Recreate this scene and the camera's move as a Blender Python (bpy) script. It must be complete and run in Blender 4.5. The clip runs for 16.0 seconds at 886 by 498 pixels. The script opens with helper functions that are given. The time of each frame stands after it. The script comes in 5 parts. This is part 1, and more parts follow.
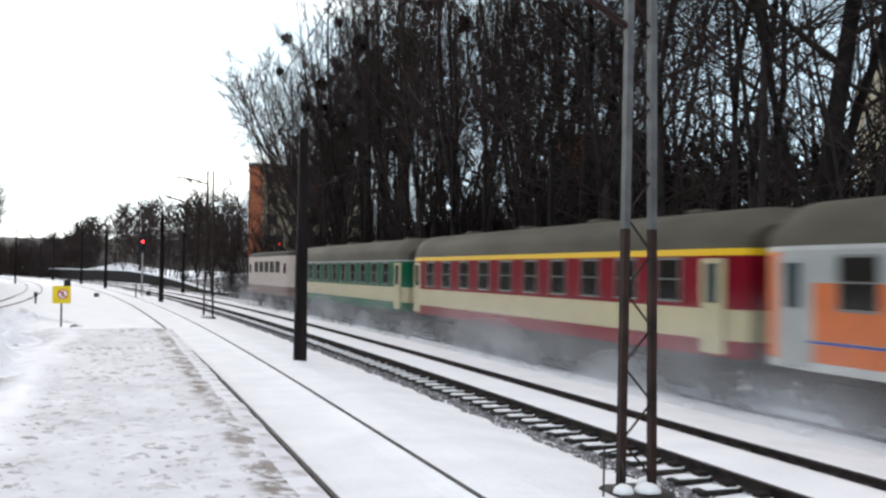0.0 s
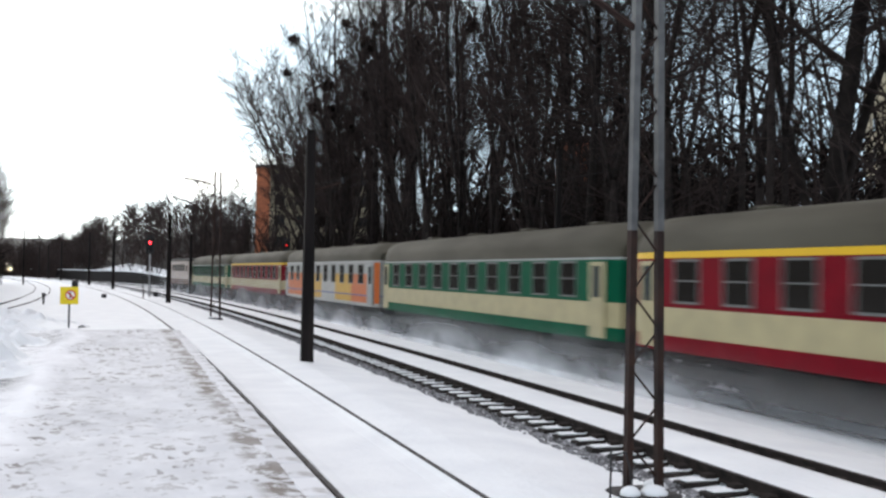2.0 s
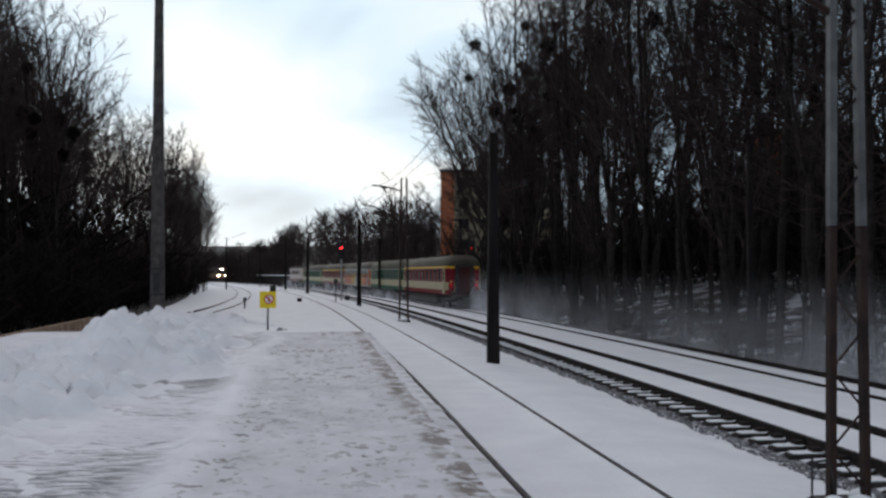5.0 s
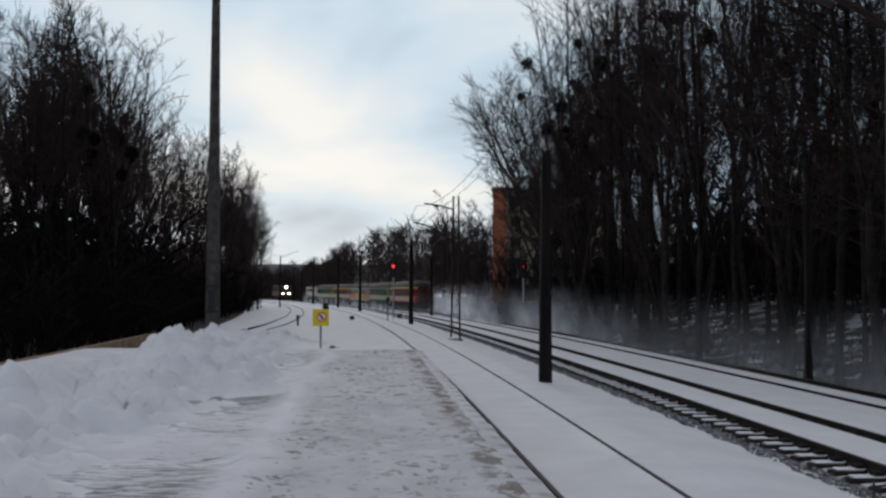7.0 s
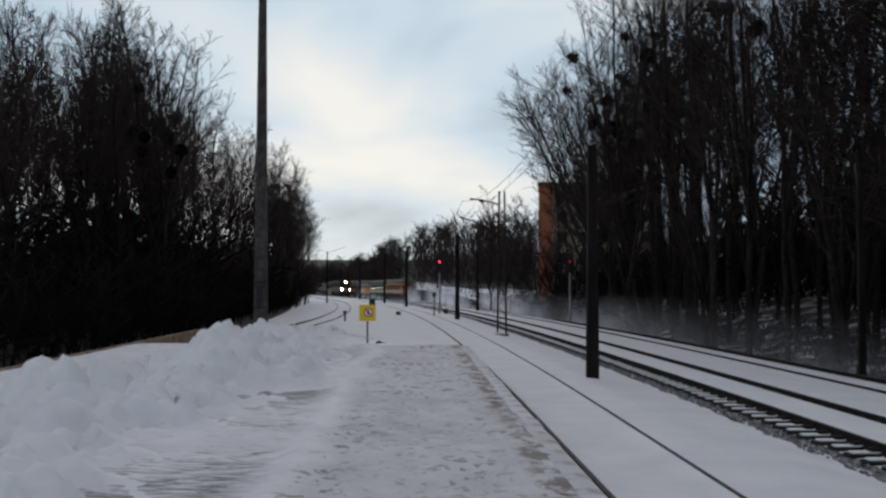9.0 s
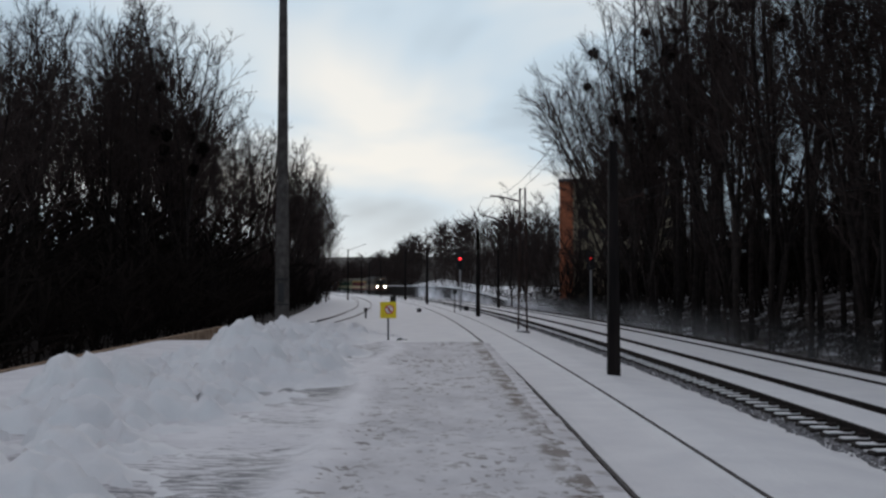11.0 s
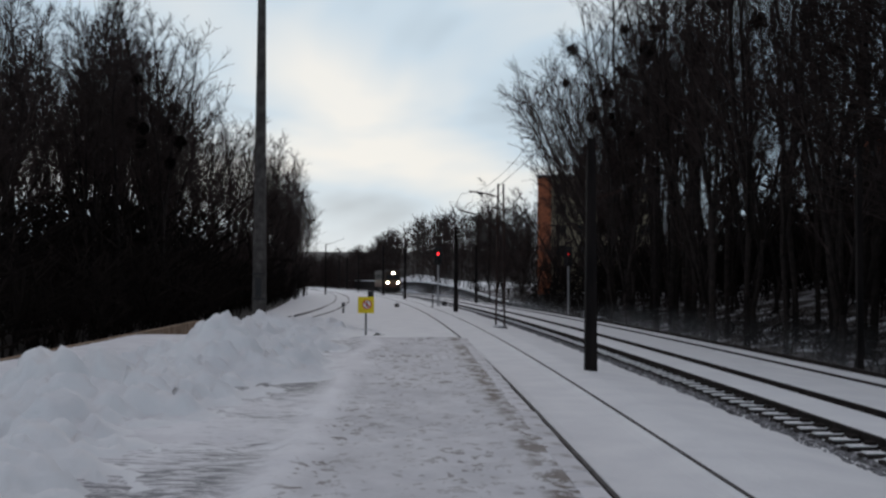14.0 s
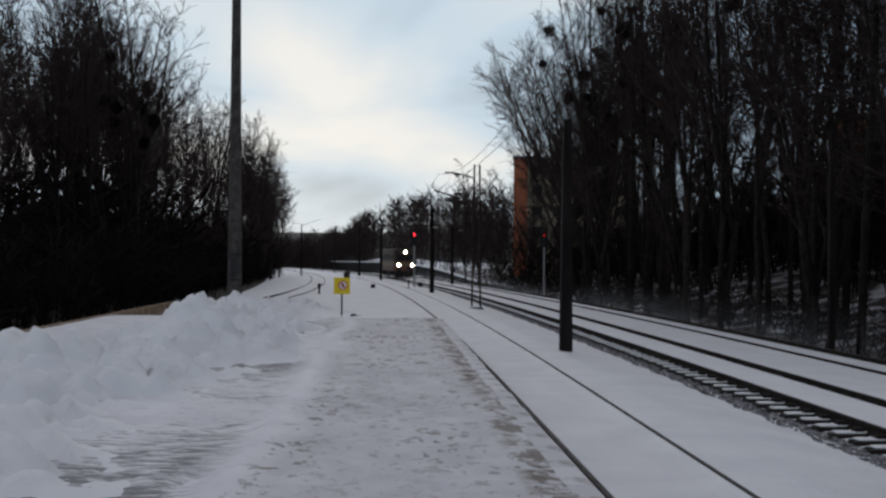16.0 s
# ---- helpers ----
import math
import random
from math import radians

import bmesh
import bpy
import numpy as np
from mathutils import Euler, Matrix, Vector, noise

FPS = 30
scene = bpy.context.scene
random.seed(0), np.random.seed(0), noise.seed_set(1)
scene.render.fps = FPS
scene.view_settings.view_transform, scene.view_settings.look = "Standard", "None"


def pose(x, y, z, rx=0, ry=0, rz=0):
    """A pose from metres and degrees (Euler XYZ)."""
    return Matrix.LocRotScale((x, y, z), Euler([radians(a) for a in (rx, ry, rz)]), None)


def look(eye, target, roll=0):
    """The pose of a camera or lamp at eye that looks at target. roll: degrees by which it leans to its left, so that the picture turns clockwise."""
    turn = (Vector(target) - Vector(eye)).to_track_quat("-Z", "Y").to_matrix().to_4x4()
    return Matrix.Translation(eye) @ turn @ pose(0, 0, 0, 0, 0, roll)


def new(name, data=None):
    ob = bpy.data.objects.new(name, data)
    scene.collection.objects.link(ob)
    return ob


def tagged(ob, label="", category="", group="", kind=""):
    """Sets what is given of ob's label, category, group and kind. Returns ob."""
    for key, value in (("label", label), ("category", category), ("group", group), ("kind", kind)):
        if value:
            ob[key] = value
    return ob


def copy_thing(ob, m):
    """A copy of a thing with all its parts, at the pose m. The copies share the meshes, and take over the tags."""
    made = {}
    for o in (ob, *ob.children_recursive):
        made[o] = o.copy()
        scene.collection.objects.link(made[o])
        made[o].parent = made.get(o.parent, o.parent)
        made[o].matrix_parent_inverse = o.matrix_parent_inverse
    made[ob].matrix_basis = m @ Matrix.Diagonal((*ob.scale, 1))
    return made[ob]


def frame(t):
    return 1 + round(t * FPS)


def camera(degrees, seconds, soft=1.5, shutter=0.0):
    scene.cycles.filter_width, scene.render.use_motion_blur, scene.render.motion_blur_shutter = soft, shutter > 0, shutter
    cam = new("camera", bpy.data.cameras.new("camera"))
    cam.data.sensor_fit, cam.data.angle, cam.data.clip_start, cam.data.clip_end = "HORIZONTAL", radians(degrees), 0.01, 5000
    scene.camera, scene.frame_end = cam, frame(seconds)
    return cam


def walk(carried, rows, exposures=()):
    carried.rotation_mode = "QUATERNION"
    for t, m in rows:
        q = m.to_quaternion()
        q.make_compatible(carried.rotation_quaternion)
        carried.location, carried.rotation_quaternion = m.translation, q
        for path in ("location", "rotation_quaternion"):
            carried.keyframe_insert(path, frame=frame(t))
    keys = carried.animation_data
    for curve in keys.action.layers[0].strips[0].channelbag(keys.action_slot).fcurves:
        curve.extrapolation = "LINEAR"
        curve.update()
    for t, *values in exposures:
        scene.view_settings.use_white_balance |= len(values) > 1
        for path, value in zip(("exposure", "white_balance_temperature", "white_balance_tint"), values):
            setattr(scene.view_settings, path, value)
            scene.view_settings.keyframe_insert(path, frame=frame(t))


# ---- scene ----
cam = camera(47.80, 16.0, soft=2.5, shutter=0.5)
PATH = [
    (0.0, pose(0, 0, 2.4, 91.31, -0.80, -18.24)),
    (0.5, pose(0, 0, 2.4, 91.16, -0.85, -17.91)),
    (1.0, pose(0, 0, 2.4, 91.35, -0.84, -17.42)),
    (1.5, pose(0, 0, 2.4, 90.95, -0.72, -17.31)),
    (2.0, pose(0, 0, 2.4, 91.39, -0.89, -17.85)),
    (2.5, pose(0, 0, 2.4, 91.41, -0.72, -17.32)),
    (3.0, pose(0, 0, 2.4, 91.30, -0.84, -15.52)),
    (3.5, pose(0, 0, 2.4, 91.62, -0.47, -12.68)),
    (4.0, pose(0, 0, 2.4, 91.28, -0.28, -10.27)),
    (6.5, pose(0, 0, 2.4, 92.17, -0.17, -5.12)),
    (7.0, pose(0, 0, 2.4, 92.44, -0.27, -4.34)),
    (7.5, pose(0, 0, 2.4, 92.32, -0.27, -3.28)),
    (8.0, pose(0, 0, 2.4, 92.29, -0.13, -2.52)),
    (8.5, pose(0, 0, 2.4, 92.19, -0.19, -2.22)),
    (9.0, pose(0, 0, 2.4, 92.16, -0.13, -1.70)),
    (11.5, pose(0, 0, 2.4, 91.83, -0.10, -0.48)),
    (12.0, pose(0, 0, 2.4, 91.59, -0.14, -0.75)),
    (12.5, pose(0, 0, 2.4, 91.57, -0.04, -0.68)),
    (13.0, pose(0, 0, 2.4, 91.63, -0.35, -1.01)),
    (13.5, pose(0, 0, 2.4, 92.17, -0.49, -1.52)),
    (14.0, pose(0, 0, 2.4, 91.72, -0.35, -1.78)),
    (14.5, pose(0, 0, 2.4, 91.38, -0.45, -2.35)),
    (15.0, pose(0, 0, 2.4, 91.34, -0.65, -2.67)),
    (15.5, pose(0, 0, 2.4, 90.93, -0.64, -2.72)),
    (16.0, pose(0, 0, 2.4, 90.64, -0.45, -3.15)),
]
EXPOSURES = [(0.0, 1.60, 6620, 9), (0.6, 1.57, 6600, 9), (2.5, 1.49, 6540, 9), (3.5, 1.25, 6500, 9), (4.2, 0.83, 6420, 10), (6.5, 0.17, 6330, 11), (9.0, 0.07, 6330, 11), (16.0, 0.05, 6330, 11)]
walk(cam, PATH, EXPOSURES)

# ---- light: a late winter afternoon under broken cloud ----
world = bpy.data.worlds.new("winter_sky")
scene.world = world
world.use_nodes = True
wn, wl = world.node_tree.nodes, world.node_tree.links
wn.clear()
SUN_UP, SUN_ROUND = 12.0, -5.0


def build_sky():
    out = wn.new("ShaderNodeOutputWorld")
    sky = wn.new("ShaderNodeTexSky")
    sky.sky_type, sky.sun_disc = "NISHITA", False
    sky.sun_elevation, sky.sun_rotation = radians(SUN_UP), radians(SUN_ROUND)
    co = wn.new("ShaderNodeTexCoord")
    mp = wn.new("ShaderNodeMapping")
    mp.inputs["Scale"].default_value = (1.0, 1.0, 3.2)
    mp.inputs["Location"].default_value = (0.35, 0.2, 0.55)
    nz = wn.new("ShaderNodeTexNoise")
    nz.inputs["Scale"].default_value, nz.inputs["Detail"].default_value = 1.9, 4.0
    nz.inputs["Roughness"].default_value = 0.5
    nz.inputs["Distortion"].default_value = 0.4
    ramp = wn.new("ShaderNodeValToRGB")
    ramp.color_ramp.elements[0].position, ramp.color_ramp.elements[0].color = 0.35, (0.26, 0.335, 0.40, 1)
    ramp.color_ramp.elements[1].position, ramp.color_ramp.elements[1].color = 0.65, (0.71, 0.715, 0.685, 1)
    e = ramp.color_ramp.elements.new(0.50)
    e.color = (0.47, 0.58, 0.66, 1)
    cloud = wn.new("ShaderNodeBackground")
    cloud.inputs["Strength"].default_value = 1.1
    clear = wn.new("ShaderNodeBackground")
    clear.inputs["Strength"].default_value = 0.06
    mix = wn.new("ShaderNodeMixShader")
    mix.inputs[0].default_value = 0.95
    wl.new(co.outputs["Generated"], mp.inputs["Vector"])
    wl.new(mp.outputs["Vector"], nz.inputs["Vector"])
    # the clouds are brightest round the hidden sun, greyer and bluer away from it
    dot = wn.new("ShaderNodeVectorMath")
    dot.operation = "DOT_PRODUCT"
    a, e = radians(SUN_ROUND), radians(SUN_UP)
    dot.inputs[1].default_value = (math.sin(a) * math.cos(e), math.cos(a) * math.cos(e), math.sin(e))
    wl.new(co.outputs["Generated"], dot.inputs[0])
    glow = wn.new("ShaderNodeMapRange")
    for key, value in (("From Min", 0.86), ("From Max", 1.0), ("To Min", -0.14), ("To Max", 0.0)):
        glow.inputs[key].default_value = value
    wl.new(dot.outputs["Value"], glow.inputs["Value"])
    total = wn.new("ShaderNodeMath")
    wl.new(nz.outputs["Fac"], total.inputs[0])
    wl.new(glow.outputs[0], total.inputs[1])
    sep = wn.new("ShaderNodeSeparateXYZ")
    wl.new(co.outputs["Generated"], sep.inputs[0])
    # long cloud banks that slope down to the right, with bluer sky between them
    slant = wn.new("ShaderNodeMath")
    slant.operation = "MULTIPLY_ADD"
    slant.inputs[1].default_value = 0.5
    wl.new(sep.outputs["X"], slant.inputs[0])
    wl.new(sep.outputs["Z"], slant.inputs[2])
    banks = wn.new("ShaderNodeValToRGB")
    banks.color_ramp.interpolation = "B_SPLINE"
    stops = [(0.0, 0.62), (0.03, 0.44), (0.065, 0.40), (0.105, 0.66), (0.145, 0.82), (0.19, 0.56), (0.235, 0.30), (0.36, 0.40)]
    while len(banks.color_ramp.elements) < len(stops):
        banks.color_ramp.elements.new(0.5)
    for el, (at, v) in zip(banks.color_ramp.elements, stops):
        el.position, el.color = at, (v, v, v, 1)
    wl.new(slant.outputs[0], banks.inputs["Fac"])
    bank = wn.new("ShaderNodeMath")
    bank.operation = "MULTIPLY_ADD"
    bank.inputs[1].default_value = 0.36
    wl.new(banks.outputs["Color"], bank.inputs[0])
    wl.new(total.outputs[0], bank.inputs[2])
    lower = wn.new("ShaderNodeMath")
    lower.operation = "SUBTRACT"
    lower.inputs[1].default_value = 0.18
    wl.new(bank.outputs[0], lower.inputs[0])
    wl.new(lower.outputs[0], ramp.inputs["Fac"])
    over = wn.new("ShaderNodeMapRange")
    for key, value in (("From Min", 0.30), ("From Max", 0.80), ("To Min", 0.0), ("To Max", 1.0)):
        over.inputs[key].default_value = value
    wl.new(sep.outputs["Z"], over.inputs["Value"])
    high = wn.new("ShaderNodeMix")
    high.data_type = "RGBA"
    high.inputs["B"].default_value = (0.385, 0.365, 0.40, 1)
    wl.new(over.outputs[0], high.inputs["Factor"])
    wl.new(ramp.outputs["Color"], high.inputs["A"])
    wl.new(high.outputs["Result"], cloud.inputs["Color"])
    wl.new(sky.outputs["Color"], clear.inputs["Color"])
    wl.new(clear.outputs[0], mix.inputs[1])
    wl.new(cloud.outputs[0], mix.inputs[2])
    wl.new(mix.outputs[0], out.inputs[0])


build_sky()
sun = new("sun", bpy.data.lights.new("sun", "SUN"))
sun.data.energy, sun.data.angle, sun.data.color = 0.36, radians(25), (1.0, 0.93, 0.86)
sun.matrix_world = look((-8.7, 99.0, 24.0), (0, 0, 0))


# ---- materials ----
def mat(name, color, color2=None, scale=6.0, rough=0.8, metal=0.0, bump=0.0, bscale=40.0, spec=0.3, detail=6.0, lo=0.35, hi=0.65,
        emit=None, power=0.0, object_mix=0.0, stretch=None):
    m = bpy.data.materials.new(name)
    m.use_nodes = True
    n, l = m.node_tree.nodes, m.node_tree.links
    b = n["Principled BSDF"]
    b.inputs["Roughness"].default_value, b.inputs["Metallic"].default_value = rough, metal
    b.inputs["Specular IOR Level"].default_value = spec
    b.inputs["Base Color"].default_value = (*color, 1)
    co = n.new("ShaderNodeTexCoord")
    src = co.outputs["Object"]
    if stretch:
        mp = n.new("ShaderNodeMapping")
        mp.inputs["Scale"].default_value = stretch
        l.new(src, mp.inputs["Vector"])
        src = mp.outputs["Vector"]
    if color2:
        nz = n.new("ShaderNodeTexNoise")
        nz.inputs["Scale"].default_value, nz.inputs["Detail"].default_value = scale, detail
        l.new(src, nz.inputs["Vector"])
        r = n.new("ShaderNodeMapRange")
        r.inputs["From Min"].default_value, r.inputs["From Max"].default_value = lo, hi
        l.new(nz.outputs["Fac"], r.inputs["Value"])
        mx = n.new("ShaderNodeMix")
        mx.data_type = "RGBA"
        mx.inputs["A"].default_value, mx.inputs["B"].default_value = (*color, 1), (*color2, 1)
        l.new(r.outputs[0], mx.inputs["Factor"])
        last = mx.outputs["Result"]
        if object_mix:
            info = n.new("ShaderNodeObjectInfo")
            hv = n.new("ShaderNodeHueSaturation")
            r2 = n.new("ShaderNodeMapRange")
            r2.inputs["To Min"].default_value, r2.inputs["To Max"].default_value = 1 - object_mix, 1 + object_mix
            l.new(info.outputs["Random"], r2.inputs["Value"])
            l.new(r2.outputs[0], hv.inputs["Value"])
            l.new(last, hv.inputs["Color"])
            last = hv.outputs["Color"]
        l.new(last, b.inputs["Base Color"])
    if bump:
        nb = n.new("ShaderNodeTexNoise")
        nb.inputs["Scale"].default_value, nb.inputs["Detail"].default_value = bscale, 4.0
        l.new(src, nb.inputs["Vector"])
        bp = n.new("ShaderNodeBump")
        bp.inputs["Strength"].default_value, bp.inputs["Distance"].default_value = 1.0, bump
        l.new(nb.outputs["Fac"], bp.inputs["Height"])
        l.new(bp.outputs[0], b.inputs["Normal"])
    if emit:
        b.inputs["Emission Color"].default_value, b.inputs["Emission Strength"].default_value = (*emit, 1), power
    return m


SNOW = mat("snow", (0.79, 0.81, 0.81), (0.72, 0.74, 0.75), 0.9, 0.75, bump=0.018, bscale=9, spec=0.15)
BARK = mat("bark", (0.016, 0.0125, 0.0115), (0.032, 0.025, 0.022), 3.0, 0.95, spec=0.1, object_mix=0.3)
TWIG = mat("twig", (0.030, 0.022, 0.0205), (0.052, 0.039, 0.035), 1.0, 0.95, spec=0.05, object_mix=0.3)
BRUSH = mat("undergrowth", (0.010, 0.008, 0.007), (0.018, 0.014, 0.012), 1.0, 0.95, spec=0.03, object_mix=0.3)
STEEL = mat("rail_steel", (0.018, 0.015, 0.014), (0.036, 0.029, 0.026), 5.0, 0.85, 0.0, spec=0.06)
SHINE = mat("worn_rail_head", (0.05, 0.047, 0.046), (0.10, 0.096, 0.095), 9.0, 0.75, 0.0, spec=0.1)
RUST = mat("rusty_steel", (0.014, 0.008, 0.007), (0.036, 0.018, 0.013), 4.0, 0.85, 0.1, bump=0.002, bscale=60)
GALV = mat("grey_painted_steel", (0.07, 0.07, 0.072), (0.12, 0.12, 0.12), 4.0, 0.6, 0.2)
TAR = mat("tarred_post", (0.008, 0.007, 0.007), (0.020, 0.016, 0.015), 5.0, 0.9, spec=0.1, bump=0.004, bscale=30, stretch=(1, 1, 0.1))
CONC = mat("weathered_concrete", (0.042, 0.037, 0.034), (0.085, 0.077, 0.071), 5.0, 0.9, bump=0.003, bscale=50)
CONCD = mat("dark_concrete", (0.04, 0.037, 0.035), (0.075, 0.07, 0.065), 5.0, 0.9, bump=0.003, bscale=50)
SLEEP = mat("sleeper_timber", (0.018, 0.015, 0.013), (0.036, 0.030, 0.026), 8.0, 0.9, object_mix=0.3)
STONE = mat("ballast_stone", (0.055, 0.052, 0.05), (0.30, 0.30, 0.31), 9.0, 0.9)
WIRE = mat("copper_wire", (0.010, 0.009, 0.009), rough=0.8, spec=0.05)
YELLOW = mat("yellow_sign_paint", (0.78, 0.60, 0.02), (0.70, 0.52, 0.02), 9.0, 0.55)
WHITE = mat("white_paint", (0.78, 0.77, 0.74), (0.68, 0.67, 0.64), 7.0, 0.6)
REDP = mat("red_paint", (0.55, 0.03, 0.03), rough=0.5)
BLACK = mat("black_paint", (0.015, 0.015, 0.016), (0.026, 0.026, 0.026), 8.0, 0.6)
PALEPOST = mat("pale_grey_paint", (0.34, 0.34, 0.34), (0.26, 0.26, 0.27), 5.0, 0.7)
LAMPRED = mat("lit_red_lens", (0.3, 0.0, 0.0), rough=0.3, emit=(1.0, 0.025, 0.035), power=4.5)
LAMPDIM = mat("dim_red_lens", (0.25, 0.0, 0.0), rough=0.3, emit=(1.0, 0.03, 0.03), power=0.45)
LAMPHEAD = mat("lit_headlight", (0.9, 0.85, 0.7), rough=0.3, emit=(1.0, 0.86, 0.62), power=40.0)
GRIT = mat("ballast_grit_and_snow", (0.05, 0.048, 0.047), (0.66, 0.67, 0.69), 9.0, 0.9, bump=0.03, bscale=22, lo=0.38, hi=0.68)


# ---- mesh tools ----
class Geo:
    """Collects points and faces of one mesh."""

    def __init__(self):
        self.v, self.f, self.m = [], [], []

    def add(self, vs, fs, mi=0):
        o = len(self.v)
        self.v.extend(tuple(p) for p in vs)
        self.f.extend(tuple(i + o for i in q) for q in fs)
        self.m.extend([mi] * len(fs))
        return self

    def box(self, x0, x1, y0, y1, z0, z1, bev=0.0, mi=0):
        if bev <= 0:
            vs = [(x, y, z) for z in (z0, z1) for x, y in ((x0, y0), (x1, y0), (x1, y1), (x0, y1))]
            fs = [(3, 2, 1, 0), (4, 5, 6, 7), (0, 1, 5, 4), (1, 2, 6, 5), (2, 3, 7, 6), (3, 0, 4, 7)]
            return self.add(vs, fs, mi)
        ring = []
        b = bev
        for x, y, sx, sy in ((x0, y0, 1, 1), (x1, y0, -1, 1), (x1, y1, -1, -1), (x0, y1, 1, -1)):
            pair = [(x + sx * b, y), (x, y + sy * b)]
            if (sx, sy) in ((1, 1), (-1, -1)):
                pair.reverse()
            ring += pair
        cx, cy = (x0 + x1) / 2, (y0 + y1) / 2
        inner = [(cx + (x - cx) * max(0.0, 1 - 2 * b / (x1 - x0)), cy + (y - cy) * max(0.0, 1 - 2 * b / (y1 - y0))) for x, y in ring]
        levels = [(inner, z0), (ring, z0 + b), (ring, z1 - b), (inner, z1)]
        vs = [(x, y, z) for r, z in levels for x, y in r]
        fs = [tuple(range(7, -1, -1)), tuple(range(24, 32))]
        for k in range(3):
            for i in range(8):
                j = (i + 1) % 8
                fs.append((k * 8 + i, k * 8 + j, k * 8 + 8 + j, k * 8 + 8 + i))
        return self.add(vs, fs, mi)

    def tube(self, pts, radii, n=6, caps=True, mi=0):
        pts = [Vector(p) for p in pts]
        if not hasattr(radii, "__len__"):
            radii = [radii] * len(pts)
        vs, fs = [], []
        side = None
        for i, p in enumerate(pts):
            d = (pts[min(i + 1, len(pts) - 1)] - pts[max(i - 1, 0)]).normalized()
            if side is None:
                side = d.cross(Vector((0.3, 0.9, 0.1)) if abs(d.z) > 0.8 else Vector((0, 0, 1))).normalized()
            side = (side - d * side.dot(d)).normalized()
            up = d.cross(side)
            for k in range(n):
                a = 2 * math.pi * k / n
                vs.append(p + (side * math.cos(a) + up * math.sin(a)) * radii[i])
        for i in range(len(pts) - 1):
            for k in range(n):
                j = (k + 1) % n
                fs.append((i * n + k, i * n + j, i * n + n + j, i * n + n + k))
        if caps:
            fs.append(tuple(range(n - 1, -1, -1)))
            fs.append(tuple((len(pts) - 1) * n + k for k in range(n)))
        return self.add(vs, fs, mi)

    def sweep(self, rings, closed=True, caps=False, mi=0):
        n = len(rings[0])
        vs = [p for r in rings for p in r]
        fs = []
        for i in range(len(rings) - 1):
            for k in range(n if closed else n - 1):
                j = (k + 1) % n
                fs.append((i * n + k, i * n + j, i * n + n + j, i * n + n + k))
        if caps:
            fs.append(tuple(range(n - 1, -1, -1)))
            fs.append(tuple((len(rings) - 1) * n + k for k in range(n)))
        return self.add(vs, fs, mi)

    def disc(self, c, r, axis, depth, n=20, mi=0):
        c, axis = Vector(c), Vector(axis).normalized()
        return self.tube([c - axis * depth / 2, c + axis * depth / 2], r, n, True, mi)

    def mesh(self, name, mats, smooth=False):
        me = bpy.data.meshes.new(name)
        me.from_pydata(self.v, [], self.f)
        for m in mats if isinstance(mats, (list, tuple)) else [mats]:
            me.materials.append(m)
        if any(self.m):
            me.polygons.foreach_set("material_index", self.m)
        if smooth:
            me.polygons.foreach_set("use_smooth", [True] * len(self.f))
        me.update()
        return me


def part(name, geo, material, parent=None, label="", smooth=False, at=None):
    ob = new(name, geo.mesh(name, material, smooth) if isinstance(geo, Geo) else geo)
    if parent is not None:
        ob.parent = parent
    if at is not None:
        ob.matrix_basis = at
    if label:
        tagged(ob, label)
    return ob


def thing(name, label, category, group="", kind="", at=None):
    ob = new(name)
    ob.empty_display_size = 0.2
    if at is not None:
        ob.matrix_basis = at
    return tagged(ob, label, category, group, kind)


# ---- the line of the railway: straight, then a long curve to the left ----
BEND_AT, BEND_R = 18.0, 1050.0
TRACKS = {"platform": (3.04, 0.0), "oncoming": (8.0, 0.0), "departing": (12.9, -0.25)}


def line(d, s, z=0.0):
    """The place d metres to the right of the line's axis and s metres along it, and the heading there in degrees."""
    if s <= BEND_AT:
        return Vector((d, s, z)), 0.0
    a = (s - BEND_AT) / BEND_R
    return Vector((-BEND_R + (BEND_R + d) * math.cos(a), BEND_AT + (BEND_R + d) * math.sin(a), z)), math.degrees(a)


def on_line(d, s, z=0.0, turn=0.0):
    p, a = line(d, s, z)
    return pose(p.x, p.y, p.z, 0, 0, a + turn)


def smooth(a, b, x):
    x = min(1.0, max(0.0, (x - a) / (b - a)))
    return x * x * (3 - 2 * x)


def pick(points, x):
    """Piecewise straight profile."""
    if x <= points[0][0]:
        return points[0][1]
    for (x0, y0), (x1, y1) in zip(points, points[1:]):
        if x <= x1:
            return y0 + (y1 - y0) * (x - x0) / (x1 - x0)
    return points[-1][1]


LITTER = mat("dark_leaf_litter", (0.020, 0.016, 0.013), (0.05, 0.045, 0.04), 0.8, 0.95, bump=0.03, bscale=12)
PATCHY = mat("thin_snow_over_litter", (0.05, 0.042, 0.036), (0.55, 0.56, 0.58), 0.45, 0.9, bump=0.03, bscale=9, lo=0.51, hi=0.63)


